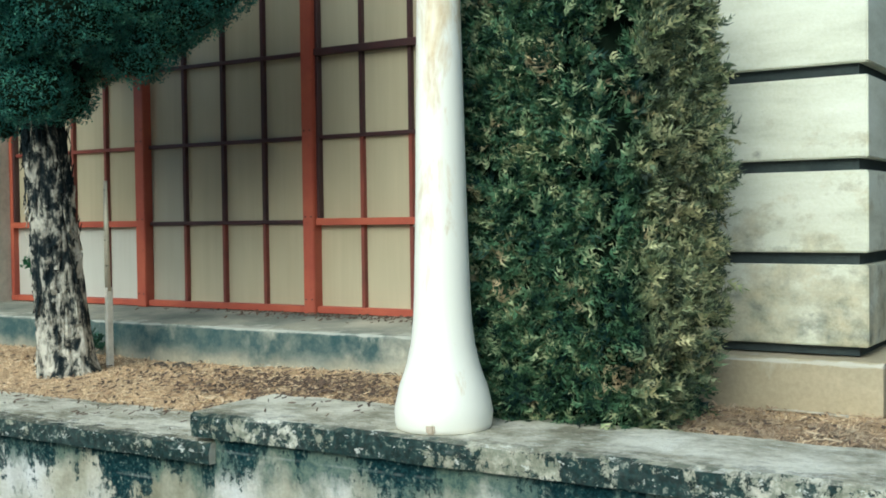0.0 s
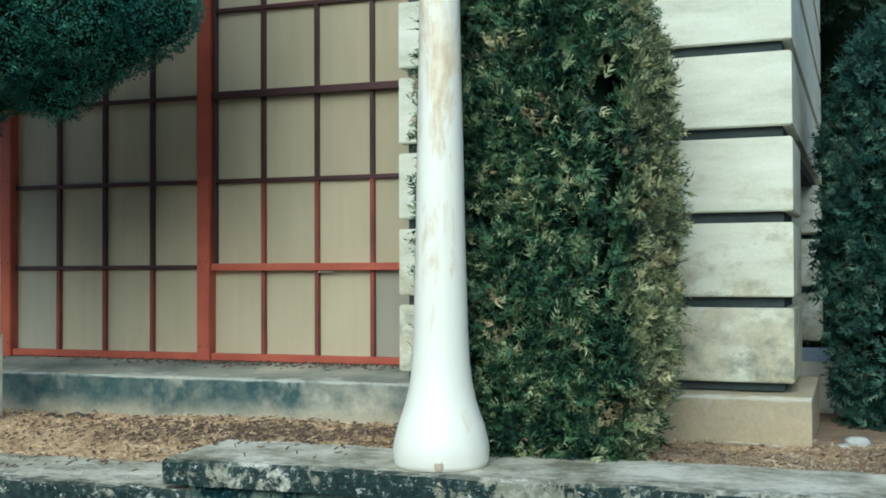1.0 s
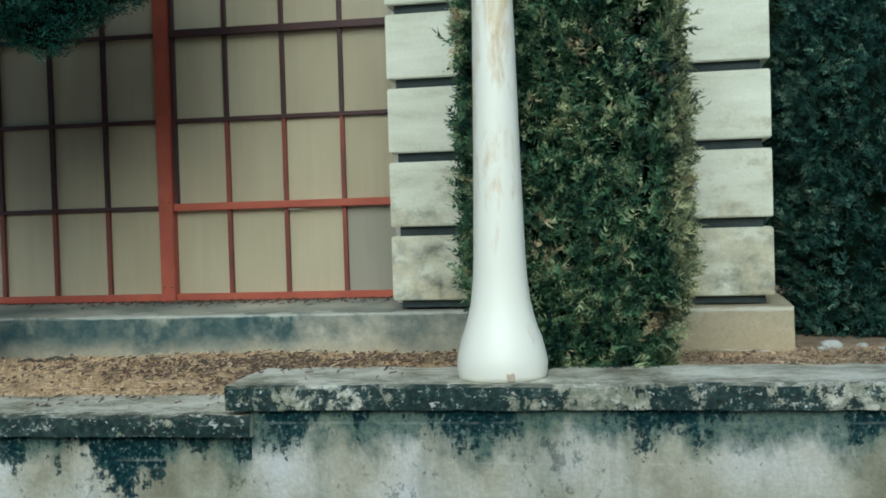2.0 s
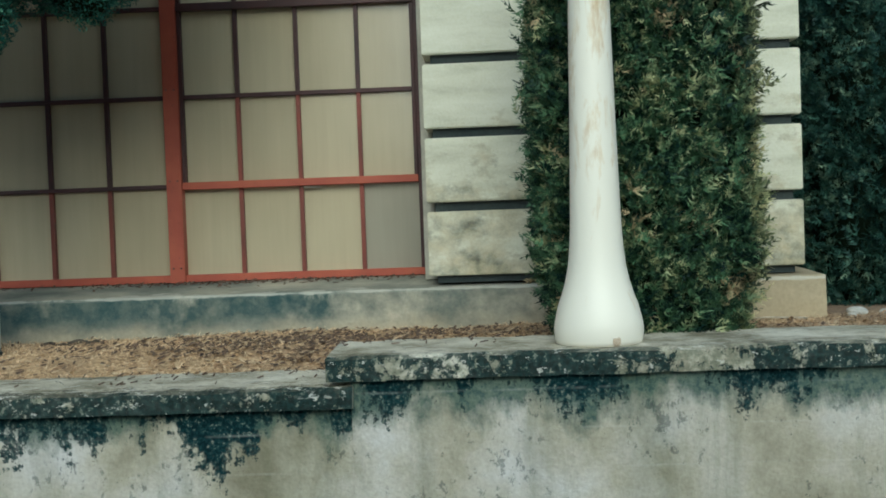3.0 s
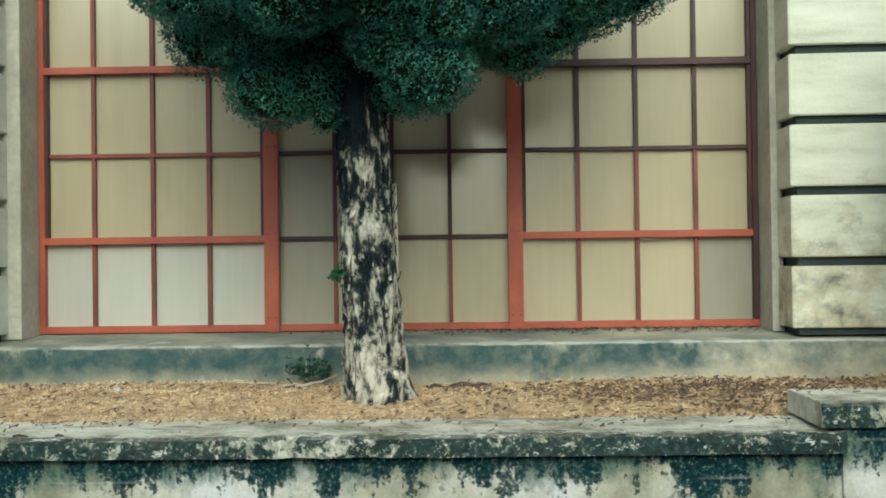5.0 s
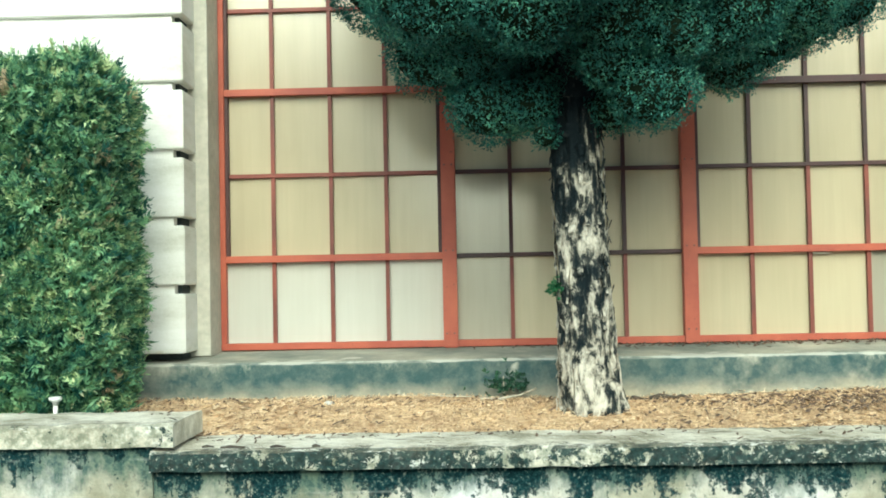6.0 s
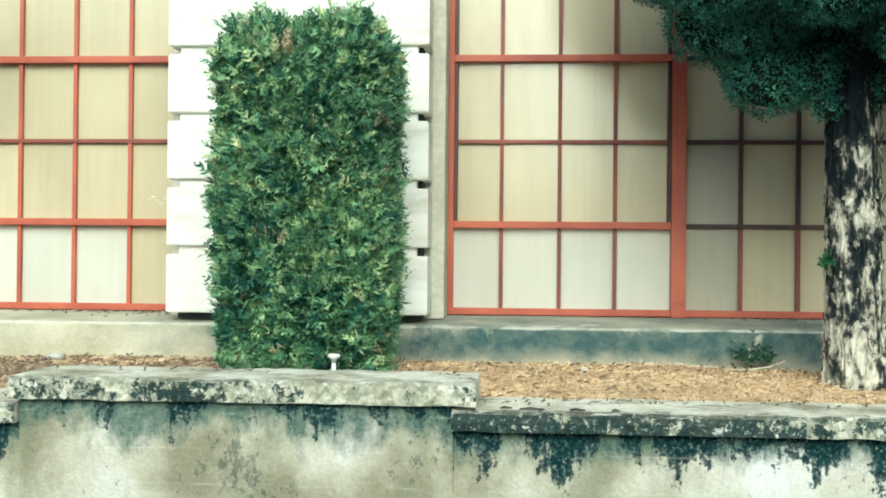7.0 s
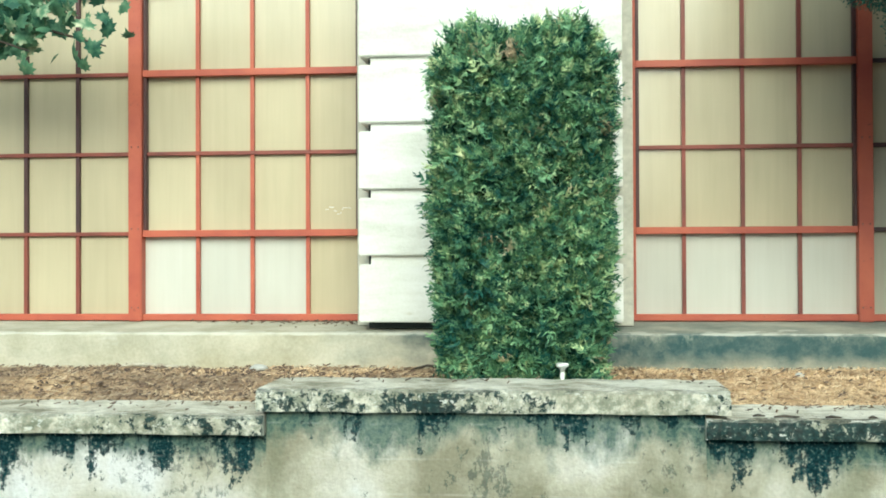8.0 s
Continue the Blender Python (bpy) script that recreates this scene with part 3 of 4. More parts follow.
# ---------------------------------------------------------------- the building
PLINTH_Y, PLINTH_TOP = 4.78, 0.906
tagged(part("plinth", worn_bar(-16.0, -2.05, [(PLINTH_Y, 0.45), (PLINTH_Y, 0.62), (PLINTH_Y - 0.002, 0.78), (PLINTH_Y + 0.003, PLINTH_TOP - 0.014), (PLINTH_Y + 0.018, PLINTH_TOP), (5.1, 0.925), (5.50, 0.944), (5.80, 0.944), (5.80, 0.45)], 0.06, 0.004, 7.7), M_PLINTH),
       "stained cement-rendered plinth along the building foot", "plinth", kind="structure")

CY = 4.668
tagged(part("plinth_corner", worn_bar(-2.052, -0.985, [(CY, 0.45), (CY, 0.62), (CY - 0.002, 0.78), (CY + 0.003, 0.900), (CY + 0.016, 0.914), (5.1, 0.926), (5.52, 0.932), (5.52, 0.45)], 0.06, 0.003, 3.1), M_PLINTH),
       "sandy cement plinth block under the corner pilaster", "plinth", kind="structure")
COURSE0, PITCH, COURSE_H, COURSES = 0.963, 0.3775, 0.329, 11
PIER_Y = 4.843


def pilaster(x0, x1, depth, material, label):
    """Banded pilaster: proud stone courses over a recessed core."""
    th = tagged(empty("pilaster", 0, 0, 0), label, "pilaster", "banded pilasters of the facade", "structure")
    inset = 0.042
    # core painted near-black, for the shade in the grooves and side returns
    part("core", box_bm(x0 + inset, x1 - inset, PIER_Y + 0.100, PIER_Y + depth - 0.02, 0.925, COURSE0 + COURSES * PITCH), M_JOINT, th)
    part("joint_fill", box_bm(x0 + 0.065, x1 - 0.065, PIER_Y + 0.028, PIER_Y + 0.100, COURSE0 + 0.1, COURSE0 + COURSES * PITCH), material, th)
    for k in range(COURSES):
        z = COURSE0 + k * PITCH
        bm = box_bm(x0, x1, PIER_Y, PIER_Y + depth, z, z + COURSE_H, 0.006, 2)
        part("stone_course", bm, material, th)
    return th


def corner_pilaster():
    """The end of the facade: courses wrap the corner, and run on over an opening in the side wall."""
    th = tagged(empty("pilaster", 0, 0, 0), "pale banded concrete corner pilaster, lower courses stained", "pilaster", "banded pilasters of the facade", "structure")
    x0, x1, lean = -2.950, -1.060, 0.082

    def block(y_back, z, h, inset, name):
        bm = box_bm(x0 + inset, x1 - inset, PIER_Y + inset * 0.8, y_back - inset, z, z + h, 0.0 if inset else 0.006, 2)
        for v in bm.verts:
            if v.co.y < 5.0:
                v.co.y -= lean * (v.co.x - x0) / (x1 - x0)
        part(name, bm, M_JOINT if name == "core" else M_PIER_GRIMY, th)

    block(5.46, 0.925, 3 * PITCH, 0.042, "core")
    block(8.60, COURSE0 + 3 * PITCH - 0.06, 8 * PITCH, 0.042, "core")
    for k in range(COURSES):
        block(5.46 if k < 3 else 8.60, COURSE0 + k * PITCH, COURSE_H, 0.0, "stone_course")
        if k < 3:
            z = COURSE0 + k * PITCH
            part("stone_course", box_bm(-1.30, x1, 7.95, 8.60, z, z + COURSE_H, 0.006, 2), M_PIER_GRIMY, th)


corner_pilaster()
pilaster(-8.757, -7.272, 0.30, M_PIER, "pale banded concrete pilaster behind the clipped bush")
pilaster(-14.60, -13.09, 0.30, M_PIER, "pale banded concrete pilaster beyond the last window")

HEAD = 4.52
for name, x0, x1 in (("wall_jamb_east", -2.985, -2.92), ("wall_jamb_middle", -8.812, -7.197), ("wall_jamb_west", -14.7, -13.012)):
    tagged(part(name, box_bm(x0, x1, 5.12, 5.72, 0.93, HEAD, 0.004), M_JAMB), "smooth greyed concrete window jamb", "wall", kind="structure")
tagged(part("wall_north", box_bm(-14.9, -1.09, 5.10, 5.62, HEAD, 5.5), M_PIER), "plain pale concrete wall above the windows", "wall", kind="structure")
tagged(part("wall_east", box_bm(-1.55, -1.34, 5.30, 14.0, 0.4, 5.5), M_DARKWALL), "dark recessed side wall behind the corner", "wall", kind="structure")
tagged(part("wall_west", box_bm(-14.9, -14.7, 5.63, 14.0, 0.4, 5.5), M_RENDER), "plain grey rendered side wall", "wall", kind="structure")
tagged(part("wall_back", box_bm(-14.9, -1.10, 14.0, 14.2, 0.4, 5.5), M_RENDER), "plain grey rendered back wall", "wall", kind="structure")
tagged(part("roof", box_bm(-15.1, -0.9, 4.75, 14.4, 5.5, 5.7, 0.02), M_RENDER), "flat concrete roof slab", "roof", kind="structure")

# unseen wall added across the street, its tall sky opening shaping the window reflections
for x0, x1, z0, z1 in ((-120.0, -7.8, -0.02, 19.0), (-2.4, 100.0, -0.02, 19.0), (-7.8, -2.4, 17.0, 19.0), (-7.8, -2.4, -0.02, 4.0)):
    tagged(part("wall_street", box_bm(x0, x1, -60.8, -60.0, z0, z1), M_UNSEEN_WALL), "unseen plain dark wall added to shape the window reflections", "wall", kind="structure")

SILL_Z, ROW = 0.985, 0.502
ROWS_UP = 7
GLASS_Y = 5.442


def window_bay(name, x_right, x_left, m_right, m_left, bars, dark, label):
    """Steel factory glazing in three lights, four panes wide; the outer lights carry a vent two panes high."""
    th = tagged(empty(name), label, "window", kind="structure")
    top = SILL_Z + ROWS_UP * ROW
    # outer frame
    part("window_sill_rail", box_bm(x_left, x_right, 5.392, 5.470, 0.944, SILL_Z, 0.004), M_RED, th)
    part("head_rail", box_bm(x_left, x_right, 5.392, 5.470, top, HEAD + 0.002, 0.003), M_RED, th)
    part("frame_stile", box_bm(x_left, x_left + 0.034, 5.396, 5.468, SILL_Z, top, 0.003), M_RED, th)
    part("frame_stile", box_bm(x_right - 0.034, x_right, 5.396, 5.468, SILL_Z, top, 0.003), M_MAROON, th)
    for mx in (m_right, m_left):
        mull = part("mullion", box_bm(mx - 0.043, mx + 0.043, 5.370, 5.480, 0.940, top, 0.005, 2), M_RED, th)
        for bz in (1.025, SILL_Z + ROW + 0.03, SILL_Z + 2 * ROW + 0.04):
            for bx in (-0.022, 0.022):
                part("bolt", lathe_bm_y(mx + bx, 5.370, bz, 0.006, 0.006), M_STEEL, mull)
    lights = [(x_left + 0.034, m_left - 0.043, True), (m_left + 0.043, m_right - 0.043, False), (m_right + 0.043, x_right - 0.034, True)]
    for li, (a, b, vent) in enumerate(lights):
        xs = [a, *bars[li], b]
        for r in range(1, ROWS_UP):
            z = SILL_Z + r * ROW
            thick = vent and r in (1, 3, 5)
            h = 0.021 if thick else 0.0125
            # upper right rails of window_1 painted darker for the crown's shade
            part("glazing_bar", box_bm(a, b, 5.388 if thick else 5.415, 5.440, z - h, z + h, 0.003), M_RED if thick and not (name == "window_1" and li == 2 and r >= 3) else M_DULLRED if name == "window_2" or li == 0 else M_MAROON, th)
        for c in range(1, 4):
            x = xs[c]
            for r in range(ROWS_UP):
                z0 = SILL_Z + r * ROW + (0.021 if vent and r in (1, 3, 5) else 0.0125) * (r > 0)
                z1 = SILL_Z + (r + 1) * ROW - (0.021 if vent and r + 1 in (1, 3, 5) else 0.0125)
                # upper bars go darker: shade put into the paint
                part("glazing_bar", box_bm(x - 0.0115, x + 0.0115, 5.411, 5.441, z0, z1), M_RED if name == "window_2" and vent else M_DULLRED if (r < 1 or (vent and (r < 2 or li == 0))) else M_MAROON, th)
        if vent:
            for r0, r1 in ((1, 3), (3, 5)):
                z0, z1 = SILL_Z + r0 * ROW + 0.021, SILL_Z + r1 * ROW - 0.021
                part("vent_stile", box_bm(a, a + 0.022, 5.400, 5.441, z0, z1, 0.003), M_MAROON, th)
                part("vent_stile", box_bm(b - 0.022, b, 5.400, 5.441, z0, z1, 0.003), M_MAROON, th)
        for c in range(4):
            for r in range(ROWS_UP):
                x0, x1 = xs[c], xs[c + 1]
                z0, z1 = SILL_Z + r * ROW, SILL_Z + (r + 1) * ROW
                grey = (li, c, r) in dark
                white = not grey and ((li == 2 and r == 0 and c < 3 and name == "window_2") or (li == 0 and r == 0 and name == "window_1"))
                key = (round(x1 - x0, 4), grey, white)
                if key not in PANES:
                    m = bpy.data.meshes.new("pane")
                    pb = box_bm(-(x1 - x0) / 2, (x1 - x0) / 2, 0, 0.006, -ROW / 2, ROW / 2)
                    bmesh.ops.recalc_face_normals(pb, faces=pb.faces)
                    pb.to_mesh(m)
                    pb.free()
                    m.materials.append(M_PANE_DARK if grey else M_PANE_PALE if white else M_PANE)
                    PANES[key] = m
                ob = new("pane", PANES[key])
                tilt = random.uniform(-0.25, 0.25), random.uniform(-0.25, 0.25)
                ob.matrix_basis = pose((x0 + x1) / 2, GLASS_Y, (z0 + z1) / 2, tilt[0], 0, tilt[1])
                ob.parent = th
                if grey:
                    ob["label"] = "greyer obscured pane"
                elif white:
                    ob["label"] = "whiter pane"
    return th


def lathe_bm_y(x, y, z, r, h):
    """A small round bolt head that faces the street."""
    bm = bmesh.new()
    ring = [bm.verts.new((x + r * math.cos(k * math.pi / 4), y, z + r * math.sin(k * math.pi / 4))) for k in range(8)]
    tip = [bm.verts.new((x + 0.6 * r * math.cos(k * math.pi / 4), y - h, z + 0.6 * r * math.sin(k * math.pi / 4))) for k in range(8)]
    for k in range(8):
        bm.faces.new((ring[k], ring[(k + 1) % 8], tip[(k + 1) % 8], tip[k]))
    bm.faces.new(tip)
    return bm


PANES = {}
window_bay("window_1", -2.985, -7.197, -4.397, -5.822, ((-6.876, -6.527, -6.195), (-5.452, -5.115, -4.777), (-4.026, -3.684, -3.342)), {(1, 0, 0), (1, 0, 1), (2, 3, 0)}, "red-painted steel factory window with beige obscured panes")
window_bay("window_2", -8.812, -13.012, -10.262, -11.72, ((-12.70, -12.38, -12.06), (-11.333, -10.991, -10.650), (-9.872, -9.524, -9.173)), set(), "red-painted steel factory window with bright beige panes")

# ---------------------------------------------------------------- lamp post
post = tagged(empty("lamp_post", -2.222, 3.452, 0.757), "white enamelled flared steel post with rust streaks on the coping", "lamp post")
prof = [(0.160, 0.0), (0.168, 0.004), (0.1725, 0.020), (0.1755, 0.06), (0.172, 0.085), (0.157, 0.15), (0.142, 0.19), (0.128, 0.235), (0.114, 0.30), (0.105, 0.38), (0.100, 0.47), (0.095, 0.66), (0.090, 0.85), (0.085, 1.12), (0.0755, 1.60), (0.069, 2.1), (0.062, 2.9), (0.060, 3.2), (0.03, 3.24)]
part("shaft", lathe_bm(prof, 56), M_POST, post, smooth=True)
part("hand_hole_cover", box_bm(0.030, 0.066, -0.170, -0.140, 0.004, 0.040, 0.006, 2), plain("rusty_cover", (0.40, 0.30, 0.2), (0.62, 0.52, 0.40), 20, 0.7), post, "small rust-stained cover at the foot")


# ---------------------------------------------------------------- clipped evergreens
def clipped_bush(name, cx, cy, z0, z1, rx, ry, shape, sprays, material, label, seed, group="", leaf=0.060, dip=0.0, square=0.0, fat=0.085, crevice=None):
    rng = np.random.default_rng(seed)
    th = tagged(empty(name, cx, cy, z0), label, "bush", group)
    ht = z1 - z0

    def radius(th_, u):
        base = shape(u)
        v = Vector((math.cos(th_) * 1.6 + seed, math.sin(th_) * 1.6, u * 4.0))
        corner = 1 + square * ((math.cos(th_) ** 8 + math.sin(th_) ** 8) ** -0.125 - 1)
        return base * corner * (1 + 0.075 * noise.noise(v) + 0.05 * noise.noise(v * 3.1))

    # solid near-black core: shade between the sprays, put into its colour
    bm = bmesh.new()
    rings = []
    for j in range(19):
        u = j / 18
        rings.append([bm.verts.new((rx * 0.72 * radius(q, u) * math.cos(q), ry * 0.72 * radius(q, u) * math.sin(q), u * ht * 0.86)) for q in (2 * math.pi * k / 28 for k in range(28))])
    for r0, r1 in zip(rings, rings[1:]):
        for k in range(28):
            bm.faces.new((r0[k], r0[(k + 1) % 28], r1[(k + 1) % 28], r1[k]))
    bm.faces.new(rings[0][::-1])
    bm.faces.new(rings[-1])
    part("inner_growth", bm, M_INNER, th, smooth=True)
    part("stem", tube_bm([(0, 0, -0.03), (0, 0, ht * 0.4)], [0.05, 0.035]), M_DARKBARK, th)
    # tufts of sprays with gaps between them
    base, out = [], []
    for _ in range(sprays // 9):
        q, u = rng.uniform(0, 2 * math.pi), rng.uniform(0.0, 1.0) ** 0.92
        r = radius(q, u)
        deep = rng.uniform(0.86, 1.01)
        if crevice is not None and 0.30 < u < 0.86:
            # a dark cleft where two stems have grown apart
            off = abs(math.degrees(q) - 360 - crevice - 6.0 * noise.noise(Vector((u * 7.0, seed, 2.0))))
            if off < 5.0 * math.sin((u - 0.30) / 0.56 * math.pi) + 1.0:
                if rng.random() < 0.8:
                    continue
                deep *= 0.86
        tuft = 1 + 0.06 * noise.noise(Vector((math.cos(q) * 5 + seed, math.sin(q) * 5, u * ht * 5)))
        if u > 0.9:
            deep *= rng.uniform(0.0, 1.0) ** 0.5
        xl = rx * r * deep * math.cos(q)
        z = u * ht * (1 - dip * math.exp(-((xl + 0.06) / 0.13) ** 2) * max(0.0, (u - 0.5) * 2)) + 0.05 * noise.noise(Vector((math.cos(q) * 3, math.sin(q) * 3 + seed, u * 2)))
        centre = np.array((rx * r * deep * tuft * math.cos(q), ry * r * deep * tuft * math.sin(q), z))
        away = np.array((math.cos(q), math.sin(q), 0.0 if u < 0.9 else 0.9))
        lean = rng.normal(0, 0.35, 3)
        for _ in range(9):
            base.append(centre + rng.normal(0, leaf * 0.32, 3))
            out.append(away * 0.75 + lean + rng.normal(0, 0.42, 3) + np.array((0.0, 0.0, 0.2)))
    v, f = sprays_of(rng, np.array(base), unit(np.array(out)), leaf, 0.25, 0.22, fat)
    from_arrays("foliage", v, f, material, th)
    return th


def column_shape(u):
    foot = min(1.0, 0.80 + 1.1 * u)
    crown = 1.0 if u < 0.62 else math.sqrt(max(0.0, 1 - ((u - 0.62) / 0.38) ** 2)) * 0.80 + 0.20
    return foot * crown


def box_shape(u):
    foot = min(1.0, 0.88 + 0.5 * u)
    crown = 1.0 if u < 0.93 else math.sqrt(max(0.0, 1 - ((u - 0.93) / 0.07) ** 2)) * 0.45 + 0.55
    return foot * crown * (1 - 0.04 * max(0, u - 0.5))


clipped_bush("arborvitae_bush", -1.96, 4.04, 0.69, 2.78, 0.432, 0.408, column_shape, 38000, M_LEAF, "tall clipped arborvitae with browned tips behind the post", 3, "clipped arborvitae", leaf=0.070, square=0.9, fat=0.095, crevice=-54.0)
clipped_bush("arborvitae_bush", -7.812, 4.19, 0.69, 2.46, 0.382, 0.372, box_shape, 36000, M_LEAF_LIGHT, "flat-topped clipped arborvitae with yellow-green tips", 11, "clipped arborvitae", leaf=0.074, dip=0.045, square=0.9, fat=0.135)
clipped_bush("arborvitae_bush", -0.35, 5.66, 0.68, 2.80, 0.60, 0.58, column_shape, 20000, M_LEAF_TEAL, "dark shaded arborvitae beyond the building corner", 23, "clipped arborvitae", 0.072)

# ---------------------------------------------------------------- cypress tree
def cypress():
    rng = np.random.default_rng(5)
    th = tagged(empty("cypress_tree", -5.125, 4.19, 0.68), "cypress with shaggy cream-and-black trunk and dark rounded crown", "tree")
    # trunk
    bm = bmesh.new()
    rings, sides, levels = [], 56, 70
    for j in range(levels + 1):
        u = j / levels
        z = -0.06 + u * 1.75
        cx, cy = -0.05 * u, -0.12 * u
        flare = 0.028 * math.exp(-max(0, z) / 0.10) + 0.016 * math.exp(-max(0, z) / 0.35)
        ring = []
        for k in range(sides):
            q = 2 * math.pi * k / sides
            tw = q + u * 0.5
            p = Vector((math.cos(tw) * 2.2, math.sin(tw) * 2.2, z * 1.3))
            p2 = Vector((math.cos(tw) * 5.5, math.sin(tw) * 5.5, z * 2.6))
            r = 0.129 - 0.022 * u + flare * (1 + 0.7 * math.cos(q - 0.2)) + 0.020 * noise.noise(p) + 0.014 * noise.noise(p2) + 0.007 * noise.noise(p2 * 2.7)
            ring.append(bm.verts.new((cx + r * math.cos(q), cy + r * math.sin(q), z)))
        rings.append(ring)
    for r0, r1 in zip(rings, rings[1:]):
        for k in range(sides):
            bm.faces.new((r0[k], r0[(k + 1) % sides], r1[(k + 1) % sides], r1[k]))
    bm.faces.new(rings[0][::-1])
    bm.faces.new(rings[-1])
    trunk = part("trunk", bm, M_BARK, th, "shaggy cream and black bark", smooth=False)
    # loose bark strips
    vs, fs = [], []
    for _ in range(260):
        q, z = rng.uniform(0, 2 * math.pi), rng.uniform(0.02, 1.55)
        u = (z + 0.06) / 1.75
        r = 0.138 - 0.018 * u + 0.03 * math.exp(-z / 0.10)
        ln, wd = rng.uniform(0.04, 0.16), rng.uniform(0.008, 0.022)
        c = np.array([-0.05 * u + r * math.cos(q), -0.12 * u + r * math.sin(q), z])
        o, t = np.array([math.cos(q), math.sin(q), 0]), np.array([-math.sin(q), math.cos(q), 0])
        lift = rng.uniform(-0.004, 0.016)
        i0 = len(vs)
        for s, e in ((0.0, lift), (0.5, -0.004), (1.0, lift * rng.uniform(0.2, 1.4))):
            wv = wd * (1 - 0.6 * abs(s - 0.5))
            vs += [c + o * e + t * wv + np.array([0, 0, (s - 0.5) * ln]), c + o * (e + 0.005) + np.array([0, 0, (s - 0.5) * ln]), c + o * e - t * wv + np.array([0, 0, (s - 0.5) * ln])]
        for a in (0, 3):
            fs += [(i0 + a, i0 + a + 1, i0 + a + 4, i0 + a + 3), (i0 + a + 1, i0 + a + 2, i0 + a + 5, i0 + a + 4)]
    tagged(from_arrays("loose_bark", vs, fs, M_BARK, trunk), kind="stuff")
    # crown of rounded clumps
    clumps = []
    def add(x, y, z, r):
        clumps.append((x, y, z, r))
    golden = math.pi * (3 - math.sqrt(5))
    for i in range(72):
        f = (i + 0.5) / 72
        zc = -0.92 + 1.55 * f
        q = i * golden
        rr = math.sqrt(max(0.0, 1 - zc * zc))
        R = 1.22 + 0.26 * noise.noise(Vector((math.cos(q) * 2, math.sin(q) * 2, zc * 2)))
        x, y, z = 0.07 + 0.95 * R * rr * math.cos(q), 0.80 * R * rr * math.sin(q) - 0.14, 2.80 + R * zc * (1.0 if zc < 0 else 0.5)
        y = min(y, 0.02)
        r = rng.uniform(0.24, 0.38)
        # the skirt of the crown: high over the fork, lower to the west, cut short to the east
        skirt = 1.62 if -0.3 < x < 0.25 else 1.60 + 0.40 * max(0.0, x - 0.8) if x > 0 else 1.33 + 0.58 * max(0.0, -x - 0.45)
        z = max(z, skirt + 0.92 * r)
        add(x, y, z, r)
    # hanging clumps round the fork
    for x, y, z, r in ((-0.45, -0.15, 1.50, 0.225), (-0.28, -0.2, 1.50, 0.16), (-0.72, -0.2, 1.74, 0.23), (0.28, -0.44, 1.50, 0.215), (0.10, -0.48, 1.66, 0.18), (0.36, -0.62, 1.74, 0.17), (-0.52, -0.25, 1.72, 0.22), (-0.44, 0.1, 1.55, 0.16), (0.13, -0.1, 1.50, 0.18), (0.34, 0.0, 1.97, 0.24), (0.70, -0.10, 1.68, 0.18), (0.84, -0.10, 1.78, 0.20), (0.05, -0.28, 1.84, 0.26), (0.10, 0.12, 1.74, 0.20), (-0.78, -0.2, 2.02, 0.25), (1.02, -0.1, 1.91, 0.24), (-0.20, -0.22, 1.33, 0.07), (-0.60, 0.05, 1.90, 0.24), (0.70, 0.05, 2.0, 0.24), (1.25, -0.1, 1.99, 0.22)):
        add(x, y, z, r)
    crown_v, crown_f, core = [], [], bmesh.new()
    count = 0
    for x, y, z, r in clumps:
        m = Matrix.Translation((x, y, z)) @ Matrix.Diagonal((r * 0.80, r * 0.80, r * 0.74, 1))
        bmesh.ops.create_icosphere(core, subdivisions=2, radius=1.0, matrix=m)
        n = int((3300 if z < 2.75 else 450) * r * r / 0.09)
        d = unit(rng.normal(0, 1, (n, 3)))
        billow = np.array([noise.noise(Vector((p * 2.6 + np.array([x, y, z]) * 7).tolist())) + 0.5 * noise.noise(Vector((p * 6.1 + 3.0).tolist())) for p in d])[:, None]
        b = np.array([x, y, z]) + d * r * (rng.uniform(0.90, 1.0, (n, 1)) + 0.13 * billow) * np.array([1, 1, 0.92])
        v, f = scales(rng, b, d, 3, 0.020, 0.0080)
        crown_v.append(v)
        crown_f.append(f + count)
        count += len(v)
    cr = from_arrays("crown", np.concatenate(crown_v), np.concatenate(crown_f), M_CROWN, th, "dense dark green rounded foliage")
    for v in core.verts:
        v.co += v.co.normalized() * 0.02 * noise.noise(v.co * 9)
    # dark core colour gives the shade between the crown's clumps
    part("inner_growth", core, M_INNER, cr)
    # limbs
    fork = Vector((-0.05, -0.12, 1.62))
    for tx, ty, tz, r in ((-0.9, -0.2, 2.3, 0.055), (0.9, 0.0, 2.2, 0.05), (0.1, 0.4, 2.6, 0.06), (-0.3, -0.7, 2.5, 0.05), (0.45, -0.5, 2.4, 0.045), (0.0, 0.0, 3.3, 0.09)):
        tip = Vector((tx, ty, tz))
        mid = fork.lerp(tip, 0.5) + Vector((0, 0, -0.06))
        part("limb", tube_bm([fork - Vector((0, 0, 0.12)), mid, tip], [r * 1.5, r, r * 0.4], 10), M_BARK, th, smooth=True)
    # a small shoot on the trunk
    b = np.array([-0.15, -0.10, 0.60]) + rng.normal(0, 0.020, (60, 3))
    v, f = leaflets(rng, b, unit(np.tile([-0.8, -0.6, 0.1], (60, 1))), 4, 0.022, 0.009, 0.9)
